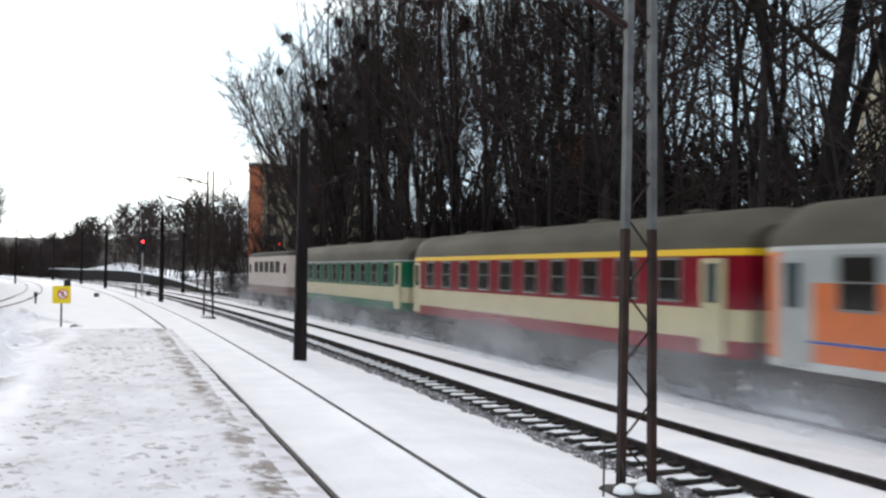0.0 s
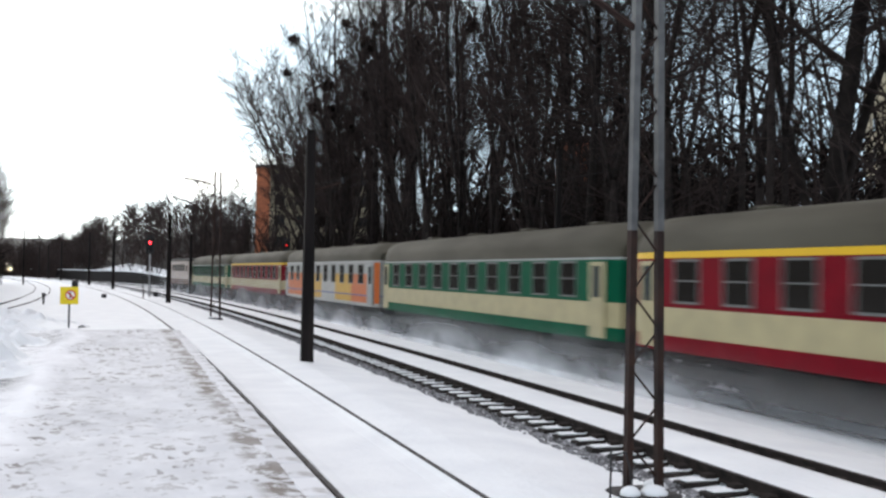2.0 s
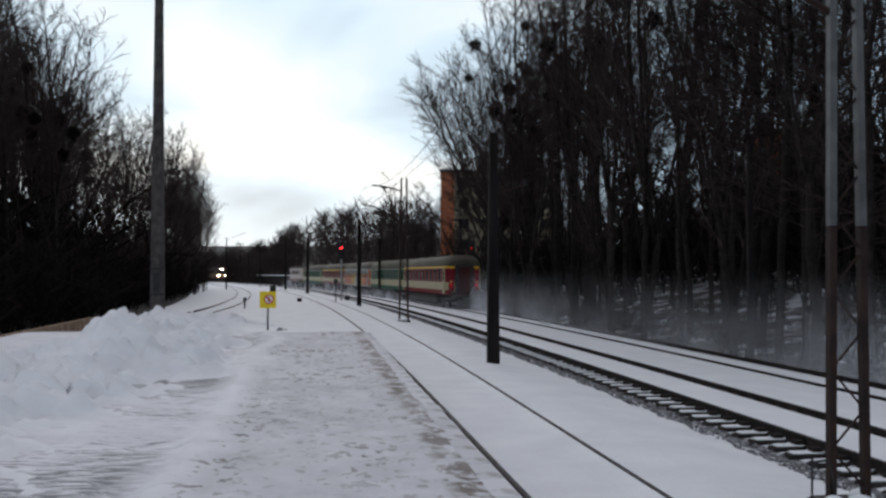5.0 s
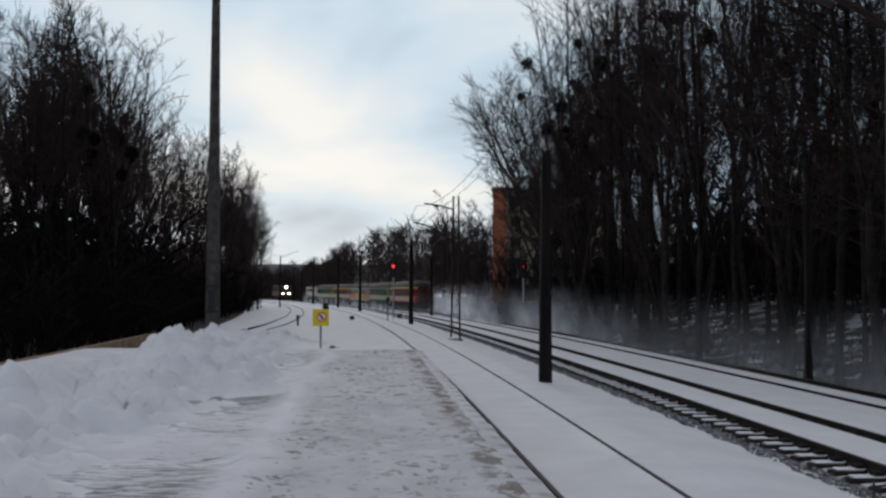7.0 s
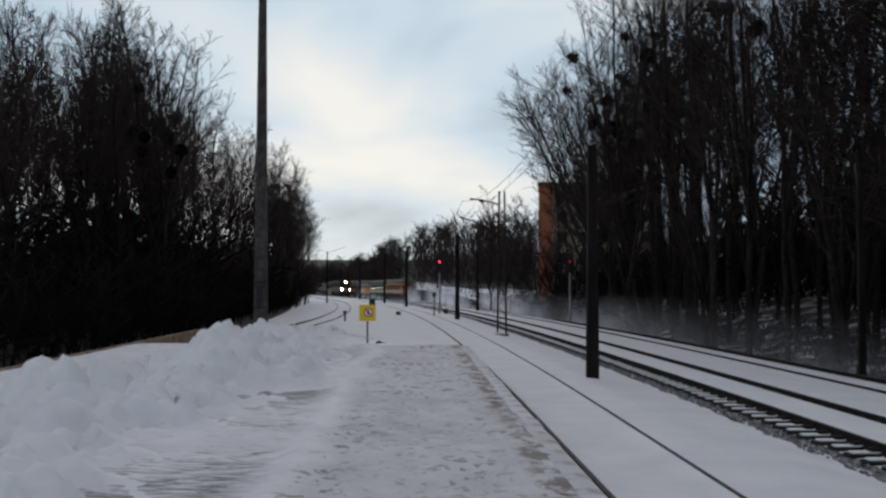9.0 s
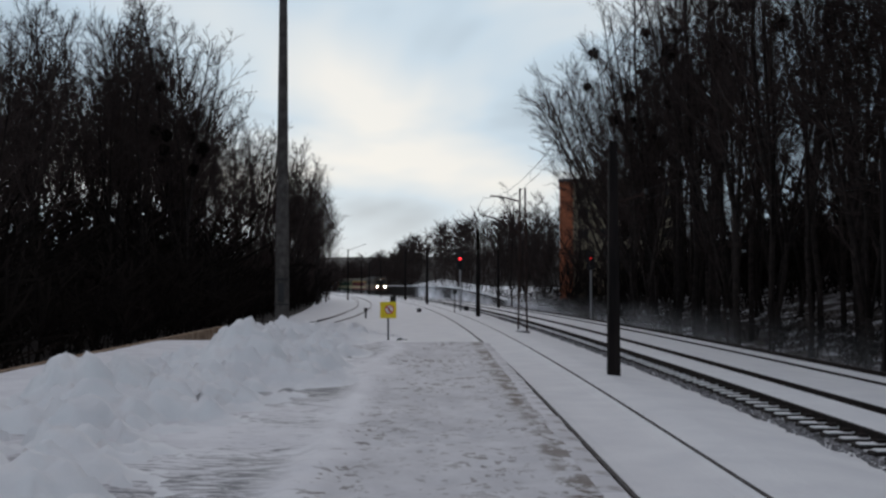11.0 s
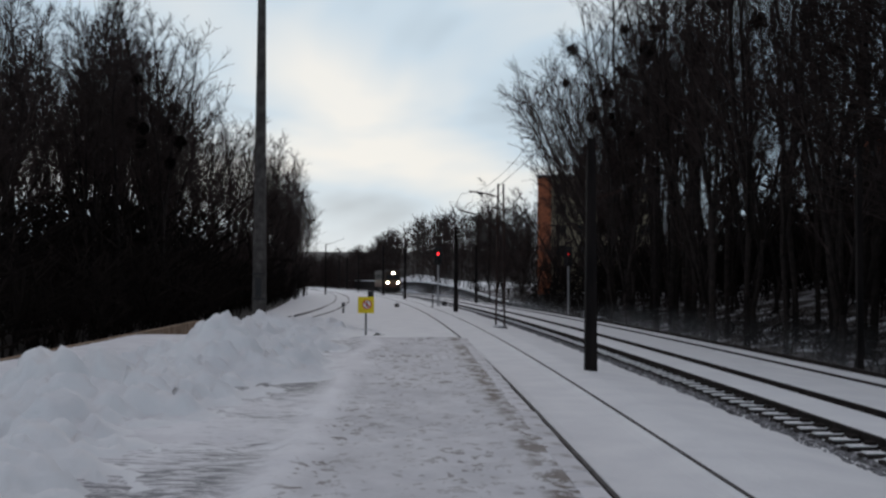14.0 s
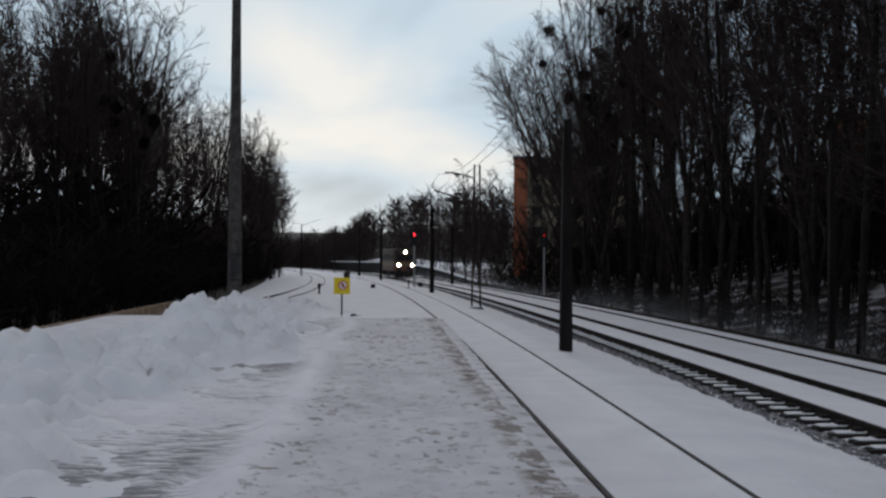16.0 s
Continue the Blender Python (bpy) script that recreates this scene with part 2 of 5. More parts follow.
# ---- ground: one sheet of snow to the horizon ----
PROFILE = [(-900, 30), (-300, 14), (-120, 6), (-40, 1.5), (-14, -0.3), (-8.2, -0.16), (-7.6, -0.3), (1.30, -0.3), (1.42, 0.60), (1.60, 0.42), (1.95, 0.02), (2.15, -0.07), (2.26, -0.075), (2.4, -0.075),
           (3.7, -0.07), (3.85, -0.05), (4.6, -0.02), (5.6, -0.12), (6.1, -0.20), (6.6, -0.235), (7.2, -0.20), (7.36, -0.045), (8.45, -0.045), (8.58, -0.165), (8.85, -0.165),
           (9.2, -0.10), (10.6, -0.2), (11.6, -0.33), (12.02, -0.31), (12.12, -0.32), (13.4, -0.34), (13.52, -0.44), (14.6, -0.47), (15.6, -0.9), (18, -1.3), (24, -0.4),
           (32, 1.3), (45, 4.4), (60, 6.4), (80, 8), (160, 12), (400, 20), (3000, 60)]


def ground_z(d, s):
    z = pick(PROFILE, d)
    if -8.2 < d < 2.0 and s > 27.6:
        ramp = 0.70 - 0.78 * smooth(28, 44, s)
        k = smooth(-8.2, -7.2, d) * smooth(1.9, 0.5 + 0.6 * smooth(33, 28, s), d)
        low = -0.09 if d > -7.6 else z
        z = ramp * k + low * (1 - k)
    if d > 20:
        z -= 0.6 * max(z, 0.0) * smooth(92, 125, s) * smooth(330, 260, s)
    far = max(0.0, s - 330) * 0.02
    soft = smooth(0.2, 3.0, min(abs(d - c) for c, _ in TRACKS.values()) - 1.2)
    w = 0.05 * noise.noise((d * 0.35, s * 0.2, 1.0)) + 0.02 * noise.noise((d * 1.6, s * 1.1, 4.0))
    return z + w * soft + min(far, 40)


def build_ground():
    ds = sorted(set([p[0] for p in PROFILE] + [-600, -200, -80, -60, -25, -20, -11, -9.5, -5, -2.5, 0] + [1.3 + 0.25 * i for i in range(30)]
                    + [9 + 0.4 * i for i in range(18)] + [17, 20, 22, 27, 36, 40, 52, 60, 70, 110, 240, 700, 1500]))
    ss = [-700, -300, -120, -60, -30] + [-15 + 0.6 * i for i in range(120)] + [57 + 3 * i for i in range(40)] + [177 + 15 * i for i in range(20)] + [490, 560, 680, 850, 1100, 1500]
    g = Geo()
    vs = [line(d, s, ground_z(d, s))[0] for s in ss for d in ds]
    n = len(ds)
    g.add(vs, [(i * n + k, i * n + k + 1, i * n + n + k + 1, i * n + n + k) for i in range(len(ss) - 1) for k in range(n - 1)])
    for i in range(len(ss) - 1):
        for k in range(n - 1):
            d = ds[k]
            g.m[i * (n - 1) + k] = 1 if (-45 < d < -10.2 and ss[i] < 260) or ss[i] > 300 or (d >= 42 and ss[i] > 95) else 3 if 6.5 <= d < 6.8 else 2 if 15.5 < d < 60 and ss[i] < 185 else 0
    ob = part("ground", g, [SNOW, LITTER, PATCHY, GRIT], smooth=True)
    tagged(ob, "white snow-covered ground beside the railway line", "ground", kind="structure")


build_ground()


# ---- platform ----
def trodden_material():
    """Packed snow with darker wet paving showing through: streaks by the heaps, a grey walked lane, brown patches by the edge."""
    m = mat("trodden_snow", (0.765, 0.775, 0.785), (0.67, 0.675, 0.69), 1.4, 0.75, spec=0.2)
    n, l = m.node_tree.nodes, m.node_tree.links
    b = n["Principled BSDF"]
    co = n.new("ShaderNodeTexCoord")
    sx = n.new("ShaderNodeSeparateXYZ")
    l.new(co.outputs["Object"], sx.inputs[0])

    def noise_of(scale, detail, rough, stretch):
        mp, nz = n.new("ShaderNodeMapping"), n.new("ShaderNodeTexNoise")
        mp.inputs["Scale"].default_value = stretch
        nz.inputs["Scale"].default_value, nz.inputs["Detail"].default_value, nz.inputs["Roughness"].default_value = scale, detail, rough
        l.new(co.outputs["Object"], mp.inputs["Vector"])
        l.new(mp.outputs[0], nz.inputs["Vector"])
        return nz.outputs["Fac"]

    def ramp(src, a, c, lo, hi):
        r = n.new("ShaderNodeMapRange")
        for key, value in (("From Min", a), ("From Max", c), ("To Min", lo), ("To Max", hi)):
            r.inputs[key].default_value = value
        l.new(src, r.inputs["Value"])
        return r.outputs[0]

    def join(a, c, op):
        x = n.new("ShaderNodeMath")
        x.operation = op
        l.new(a, x.inputs[0])
        l.new(c, x.inputs[1])
        return x.outputs[0]

    def blend(base, color, fac):
        mx = n.new("ShaderNodeMix")
        mx.data_type = "RGBA"
        mx.inputs["B"].default_value = (*color, 1)
        l.new(base, mx.inputs["A"])
        l.new(fac, mx.inputs["Factor"])
        return mx.outputs["Result"]

    X = sx.outputs["X"]
    base = b.inputs["Base Color"].links[0].from_socket
    patches = noise_of(0.42, 2, 0.5, (1, 1, 1))
    wander = join(X, ramp(noise_of(0.22, 1, 0.5, (0, 1, 0)), 0.2, 0.8, -0.3, 0.3), "ADD")
    # the walked lane is greyer, with a soft border
    lane = join(ramp(wander, -1.05, -0.75, 0.0, 1.0), ramp(noise_of(2.6, 5, 0.6, (1, 0.7, 1)), 0.30, 0.62, 0.45, 1.0), "MULTIPLY")
    base = blend(base, (0.47, 0.475, 0.49), join(lane, ramp(patches, 0.3, 0.7, 0.6, 1.0), "MULTIPLY"))
    # thin streaks left by the shovels, across the platform, on the heaps' side
    fine = noise_of(1.0, 8, 0.75, (3.6, 15.0, 1))
    side = join(ramp(wander, -1.15, -1.55, 0.0, 1.0), ramp(wander, -5.4, -3.4, 0.0, 1.0), "MULTIPLY")
    streak = join(ramp(join(fine, ramp(patches, 0.25, 0.75, -0.13, 0.13), "ADD"), 0.47, 0.58, 0.0, 0.9), side, "MULTIPLY")
    base = blend(base, (0.15, 0.155, 0.16), streak)
    # small dark footmarks
    marks = ramp(noise_of(8.5, 3, 0.6, (1, 0.7, 1)), 0.565, 0.615, 0.0, 0.92)
    base = blend(base, (0.14, 0.122, 0.108), join(join(marks, ramp(wander, -1.1, -0.8, 0.08, 1.0), "MULTIPLY"), ramp(noise_of(0.5, 1, 0.5, (1.6, 0.6, 1)), 0.40, 0.60, 0.25, 1.0), "MULTIPLY"))
    # bare brown paving in a narrow band near the edge
    band = join(ramp(X, 0.98, 1.12, 0.0, 1.0), ramp(X, 1.36, 1.48, 1.0, 0.0), "MULTIPLY")
    bare = ramp(noise_of(4.5, 4, 0.6, (1, 0.75, 1)), 0.43, 0.54, 0.0, 0.92)
    base = blend(base, (0.14, 0.115, 0.092), join(bare, join(band, ramp(noise_of(0.35, 1, 0.5, (1, 1, 1)), 0.36, 0.54, 0.5, 1.0), "MULTIPLY"), "MULTIPLY"))
    l.new(base, b.inputs["Base Color"])
    bp = n.new("ShaderNodeBump")
    bp.inputs["Distance"].default_value = 0.022
    l.new(noise_of(3.2, 5, 0.6, (1, 1.6, 1)), bp.inputs["Height"])
    l.new(bp.outputs[0], b.inputs["Normal"])
    return m


TRODDEN = trodden_material()
VERGE = mat("brown_verge", (0.16, 0.10, 0.06), (0.30, 0.22, 0.15), 3.0, 0.95, bump=0.03, bscale=18)
PLAT_Z = 0.76


def build_platform():
    p = thing("platform", "low concrete station platform under trodden snow with a grey edge", "platform", kind="structure")
    g = Geo()
    g.box(-7.6, 1.44, -25, 28.0, -0.5, PLAT_Z - 0.06, 0.0)
    part("platform_wall", g, CONCD, p)
    g = Geo()
    rings = []
    for i in range(60):
        y = 1.0 + 0.62 * i
        h = 0.02 * noise.noise((y * 2.0, 3, 1))
        rings.append([(-8.35 + h * 3, y, -0.2), (-7.72, y, -0.2), (-7.72, y, PLAT_Z + 0.06 + h), (-8.05 + h * 3, y, PLAT_Z + 0.03 + h)])
    part("verge", g.sweep(rings, True, True), VERGE, p, "brown earth and dead grass along the rear edge")
    # the trodden cover
    xs = [-7.7 + 0.16 * i for i in range(55)] + [1.04, 1.14, 1.24, 1.34, 1.42, 1.50]
    ys = [-6 + 0.16 * i for i in range(215)]
    rng = random.Random(3)
    prints = [(rng.uniform(-2.2, 0.9), rng.uniform(3, 28), rng.uniform(0.08, 0.14)) for _ in range(220)]
    cells = {}
    for x, y, r in prints:
        cells.setdefault((int(x), int(y)), []).append((x, y, r))
    vs = []
    for y in ys:
        for x in xs:
            z = PLAT_Z + 0.012 * noise.noise((x * 1.3, y * 5.0, 2)) + 0.012 * noise.noise((x * 0.7, y * 0.7, 9))
            z += 0.07 * math.exp(-((x + 1.2 - 0.12 * math.sin(y * 0.13)) / 0.15) ** 2) * (0.7 + 0.5 * noise.noise((0, y * 1.7, 5)))
            z += 0.04 * smooth(-1.6, -4.0, x)
            z -= 0.10 * smooth(1.36, 1.56, x) if x > 1.36 else 0
            z -= 0.75 * smooth(28.0, 40, y)
            for i in (-1, 0, 1):
                for j in (-1, 0, 1):
                    for px, py, pr in cells.get((int(x) + i, int(y) + j), ()):
                        q = ((x - px) ** 2 + ((y - py) * 0.7) ** 2) / pr ** 2
                        if q < 4:
                            z -= 0.035 * math.exp(-q)
            vs.append((x if x < 1.4 else x + 0.03 * noise.noise((y * 1.5, 0, 2)), y, z))
    n = len(xs)
    g = Geo()
    g.add(vs, [(i * n + k, i * n + k + 1, i * n + n + k + 1, i * n + n + k) for i in range(len(ys) - 1) for k in range(n - 1)])
    part("snow_cover", g, TRODDEN, p, "grey-white trodden snow with wet paving showing through", smooth=True)
    return p


PLATFORM = build_platform()

# ---- shovelled snow along the far side of the platform ----
HUMPS = [(-4.72, 13.1, 0.62, 0.95, 0.78), (-4.25, 13.6, 0.55, 0.8, 0.72), (-3.95, 12.2, 1.1, 1.5, 0.50), (-3.4, 14.2, 1.0, 1.4, 0.36), (-4.1, 15.9, 0.9, 1.1, 0.52), (-3.65, 19.0, 1.05, 1.5, 0.86),
         (-3.2, 17.8, 0.95, 1.5, 0.72), (-2.8, 18.9, 0.8, 1.5, 0.60), (-4.3, 18.6, 0.8, 1.2, 0.62), (-2.35, 17.2, 0.75, 1.2, 0.34), (-3.9, 23.4, 0.9, 1.8, 0.70), (-3.1, 23.5, 1.0, 2.0, 0.42),
         (-4.2, 28.3, 0.9, 2.2, 0.62), (-3.3, 28.0, 0.9, 2.4, 0.40), (-4.5, 34.4, 0.75, 1.3, 0.72), (-3.9, 34.8, 0.8, 1.4, 0.60), (-3.1, 35.5, 1.0, 2.0, 0.50), (-2.9, 33.0, 0.8, 2.2, 0.34), (-3.4, 38.0, 1.1, 2.0, 0.40),
         (-3.6, 9.6, 0.8, 1.0, 0.30), (-2.95, 8.2, 0.55, 0.7, 0.26), (-3.4, 7.4, 0.9, 0.9, 0.36), (-4.6, 9.2, 1.0, 1.3, 0.34), (-4.8, 7.2, 1.2, 1.4, 0.45), (-4.6, 40.0, 1.6, 3.0, 0.5), (-3.0, 41.0, 1.4, 2.5, 0.4)]


def build_bank():
    xs = [-6.6 + 0.075 * i for i in range(74)]
    ys = [3.0 + 0.10 * i for i in range(250)] + [28.0 + 0.2 * i for i in range(85)]
    vs = []
    for y in ys:
        base = PLAT_Z + 0.02 - 0.75 * smooth(30, 44, y)
        for x in xs:
            h, wide = 0.0, 0.0
            wx, wy = x + 0.22 * noise.noise((x * 0.9, y * 0.9, 5)), y + 0.3 * noise.noise((x * 0.8, y * 0.8, 7))
            for hx, hy, a, b, t in HUMPS:
                q = ((wx - hx) / a) ** 2 + ((wy - hy) / b) ** 2
                if q < 6:
                    e = t * math.exp(-0.55 * q - 0.12 * q * q)
                    h = max(h, e) + 0.07 * e
            wide = smooth(0.02, 0.26, h)
            lump = noise.noise((x * 1.6, y * 1.6, 3.0))
            ridge = abs(noise.noise((x * 2.9, y * 2.6, 8.0)))
            fine = noise.noise((x * 6.5, y * 6.0, 1.0))
            near = noise.voronoi((x * 2.1 + 0.5 * fine, y * 2.0, 4.0))[0]
            clod = noise.voronoi((x * 5.2, y * 5.0, 2.0))[0]
            h = 0.9 * h * (1 + 0.22 * lump) + wide * (0.26 * (0.24 - ridge) + 0.50 * (0.20 - near[0] ** 2) * (1 + 0.8 * lump) + 0.13 * (0.16 - clod[0] ** 2) + 0.03 * fine)
            vs.append((x, y, base + max(h, -0.02) - 0.07 - 0.02 * wide + 0.03 * fine * smooth(0.0, 0.05, h)))
    n = len(xs)
    g = Geo()
    g.add(vs, [(i * n + k, i * n + k + 1, i * n + n + k + 1, i * n + n + k) for i in range(len(ys) - 1) for k in range(n - 1)])
    ob = part("snow_bank", g, SNOW, smooth=True)
    tagged(ob, "lumpy heaps of shovelled white snow along the platform", "snow", kind="stuff")


build_bank()


def edging():
    slab = Geo().box(-0.11, 0.11, -0.312, 0.312, -0.12, 0.0, 0.012).mesh("edging_slab", EDGE)
    rng = random.Random(4)
    for i in range(42):
        part("edging_slab", slab, None, PLATFORM, at=pose(1.42 + rng.uniform(-0.012, 0.012), 1.2 + 0.64 * i, PLAT_Z + 0.004 + rng.uniform(-0.004, 0.004), rng.uniform(-0.3, 0.3), rng.uniform(-0.5, 0.5), rng.uniform(-0.6, 0.6)))


EDGE = mat("snowy_edging_concrete", (0.62, 0.62, 0.63), (0.30, 0.28, 0.26), 2.2, 0.9, lo=0.58, hi=0.70, object_mix=0.12)
edging()


# ---- tracks ----
def rail_profile():
    return [(-0.065, -0.16), (0.065, -0.16), (0.06, -0.145), (0.012, -0.13), (0.012, -0.045), (0.036, -0.035), (0.036, -0.006), (0.028, 0.0), (-0.028, 0.0),
            (-0.036, -0.006), (-0.036, -0.035), (-0.012, -0.045), (-0.012, -0.13), (-0.06, -0.145)]


def build_rail(d, z, parent, label, stations, shift=None):
    rings = []
    for s in stations:
        off = shift(s) if shift else 0.0
        rings.append([line(d + off + px, s, z + pz)[0] for px, pz in rail_profile()])
    g = Geo().sweep(rings, True, True)
    n = len(rail_profile())
    for i in range(len(stations) - 1):
        g.m[i * n + 7] = 1
    part("rail", g, [STEEL, SHINE], parent, label)


STATIONS = [-20 + 2 * i for i in range(20)] + [20 + 3 * i for i in range(60)] + [205 + 12 * i for i in range(25)]


def build_tracks():
    out = {}
    for name, (d, z) in TRACKS.items():
        t = thing("track", "snow-filled railway track with dark steel rails", "railway track", "railway tracks", "structure")
        for side in (-0.7535, 0.7535):
            build_rail(d + side, z, t, "dark steel rail with a worn head", STATIONS)
            if name == "platform":
                for lip in (-1, 1):
                    rings = []
                    for s in STATIONS[5:]:
                        q = 0.012 * noise.noise((s * 0.7, side, lip))
                        rings.append([line(d + side + lip * a, s, z + h)[0] for a, h in ((0.30, -0.12), (0.26, -0.068), (0.10 + q, -0.045), (0.041, (-0.008 if side > 0 or lip > 0 else -0.026) + 0.3 * q), (0.037, -0.03), (0.037, -0.12))][::lip])
                    part("snow_lip", Geo().sweep(rings, True, True), SNOW, t, "snow drifted against the rail")
        out[name] = t
    t = thing("track", "snow-filled siding curving away behind the platform end", "railway track", "railway tracks", "structure")

    def shift(s):
        return pick([(-50, -9.4), (30, -9.4), (45, -8.4), (60, -6.3), (75, -5.1), (100, -3.9), (135, -2.9), (170, -2.2), (200, -2.0), (600, -2.0)], s)
    for side in (-0.7535, 0.7535):
        build_rail(side, -0.02, t, "dark steel rail", STATIONS, shift)
    return out


TRACK = build_tracks()


# ---- masts, signals, signs ----
def lattice_mast(d, s, z, height, gap=0.42, taper=0.62, leg=0.1, label="", arm=None, base=True, turn=0.0, upper=None):
    m = thing("lattice_mast", label, "mast", "overhead line masts", at=on_line(d, s, z, turn))
    for side in (-1, 1):
        g = Geo()
        w = leg

        def ring(zz):
            k = gap / 2 * (1 - (1 - taper) * zz / height) * side
            h = w / 2
            u = [(-h, -0.05), (h, -0.05), (h, 0.05), (-h, 0.05)]
            return [(k + a, b, zz) for a, b in u]
        g.sweep([ring(0.0), ring(height * 0.31)], True, True)
        part("lower_leg", g, RUST, m, "rusty brown steel leg")
        g = Geo()
        g.sweep([ring(height * 0.31 + 0.002), ring(height)], True, True)
        part("upper_leg", g, upper or GALV, m, "" if upper else "grey painted steel leg")
    zz, side = 0.12, 1
    while zz < height - 0.5:
        step = 0.43
        k0 = gap / 2 * (1 - (1 - taper) * zz / height) * side
        k1 = -gap / 2 * (1 - (1 - taper) * (zz + step) / height) * side
        part("brace", Geo().tube([(k0, 0.0, zz), (k1, 0.0, zz + step)], 0.014, 5), RUST, m)
        zz += step
        side = -side
    if base:
        g = Geo().box(-0.34, 0.34, -0.30, 0.30, -0.7, 0.0, 0.03)
        part("footing", g, CONCD, m, "dark concrete footing")
        g = Geo()
        for cx, cy, r in ((0.03, -0.2, 0.16), (-0.26, -0.18, 0.12), (0.22, 0.12, 0.14)):
            rings = []
            for i in range(5):
                a = i / 4 * math.pi / 2
                rings.append([(cx + r * math.cos(a) * math.cos(b), cy + r * math.cos(a) * math.sin(b), 0.10 * math.sin(a)) for b in [k * math.pi / 5 for k in range(10)]])
            g.sweep(rings, True, True)
        part("snow_cap", g, SNOW, m, "snow lying on the footing", smooth=True)
    if arm:
        for za, reach, rise in arm:
            part("arm", Geo().tube([(-0.1, 0, za), (-reach * 0.6, 0, za + rise * 0.78), (-reach, 0, za + rise)], 0.04, 6), RUST, m)
            part("insulator", Geo().tube([(-reach * 0.55, 0, za + rise * 0.5), (-reach * 0.72, 0, za + rise * 0.7)], 0.05, 8), BLACK, m)
    return m


def solid_post(d, s, z, height, r=0.15, material=None, label="", arms=()):
    m = thing("line_post", label, "post", "overhead line masts", at=on_line(d, s, z))
    g = Geo()
    g.sweep([[(x * k, y * k, zz) for x, y in ((-r, -r * 0.8), (r, -r * 0.8), (r, r * 0.8), (-r, r * 0.8))] for zz, k in ((-0.5, 1.06), (0.4, 1.03), (height * 0.5, 0.9), (height, 0.66))], True, True)
    part("shaft", g, material or TAR, m)
    for za, x0, x1, rise in arms:
        part("bracket", Geo().tube([(x0, 0, za), (x1, 0, za + rise)], 0.03, 6), RUST, m)
        part("insulator", Geo().tube([(x1, 0, za + rise - 0.02), (x1, 0, za + rise + 0.14)], [0.05, 0.035], 8), BLACK, m)
    return m


def world_to_line(x, y):
    if y <= BEND_AT:
        return x, y
    a = math.atan2(y - BEND_AT, x + BEND_R)
    return math.hypot(x + BEND_R, y - BEND_AT) - BEND_R, BEND_AT + a * BEND_R


lattice_mast(5.75, 10.25, -0.05, 9.6, 0.40, 0.55, 0.078, "tall lattice mast, rusty below and grey above, on a concrete footing", [(5.27, 1.45, 0.55), (5.75, 0.5, 0.1)])
solid_post(*world_to_line(4.84, 26.95), 0.0, 6.25, 0.155, TAR, "dark tarred line post standing in snow", [(6.0, -0.25, 0.28, 0.0), (4.6, 0.1, 0.9, 0.25)])
lattice_mast(*world_to_line(4.52, 51.0), 0.0, 7.3, 0.44, 0.6, 0.085, "slender dark lattice mast between the tracks", [(4.9, 2.2, 1.05), (6.6, 1.65, 0.3)], upper=RUST)
solid_post(*world_to_line(3.3, 75.0), 0.0, 6.3, 0.16, TAR, "dark line post standing in snow", [(5.6, -0.2, 0.25, 0.0)])
solid_post(*world_to_line(-0.85, 122.0), 0.0, 6.6, 0.17, TAR, "far dark line post", ())
solid_post(*world_to_line(-4.3, 150.0), 0.0, 7.4, 0.17, TAR, "far dark line post", ())
for bearing_at, far_off in ((-3.05, 190), (-3.7, 214), (-4.15, 238)):
    solid_post(*world_to_line(far_off * math.tan(radians(bearing_at)), far_off), 0.0, 7.0, 0.17, TAR, "far dark line post by the siding", ())
solid_post(*world_to_line(-12.9, 150.0), 0.0, 7.6, 0.11, TAR, "far dark post with an arm over the siding", [(7.4, 0.1, 2.6, 0.9)])
solid_post(*world_to_line(7.2, 112.0), 0.0, 6.2, 0.16, TAR, "far dark line post beside the tracks", ())
solid_post(*world_to_line(15.5, 34.2), -1.0, 8.1, 0.115, TAR, "dark line post at the edge of the wood", [(7.8, -0.5, 0.5, 0.0)])


def lamp_pole():
    m = thing("concrete_pole", "tall tapering grey concrete pole behind snow heaps", "pole", at=pose(-4.87, 32.16, PLAT_Z - 0.1, 0, -0.15, 0))
    hgt = 13.5
    rings = []
    for i in range(13):
        zz = hgt * i / 12
        r = 0.235 - 0.13 * i / 12
        rings.append([(r * math.cos(a), r * 0.85 * math.sin(a), zz) for a in [k * math.pi / 6 + math.pi / 12 for k in range(12)]])
    part("shaft", Geo().sweep(rings, True, True), CONC, m)
    g = Geo().box(-0.10, 0.10, -0.235, -0.19, 1.15, 1.75, 0.01)
    part("service_hatch", g, BLACK, m, "dark hatch plate")
    for zz in (1.05, 1.85):
        part("steel_band", Geo().tube([(0, 0, zz), (0, 0, zz + 0.05)], 0.236, 14), BLACK, m)


lamp_pole()


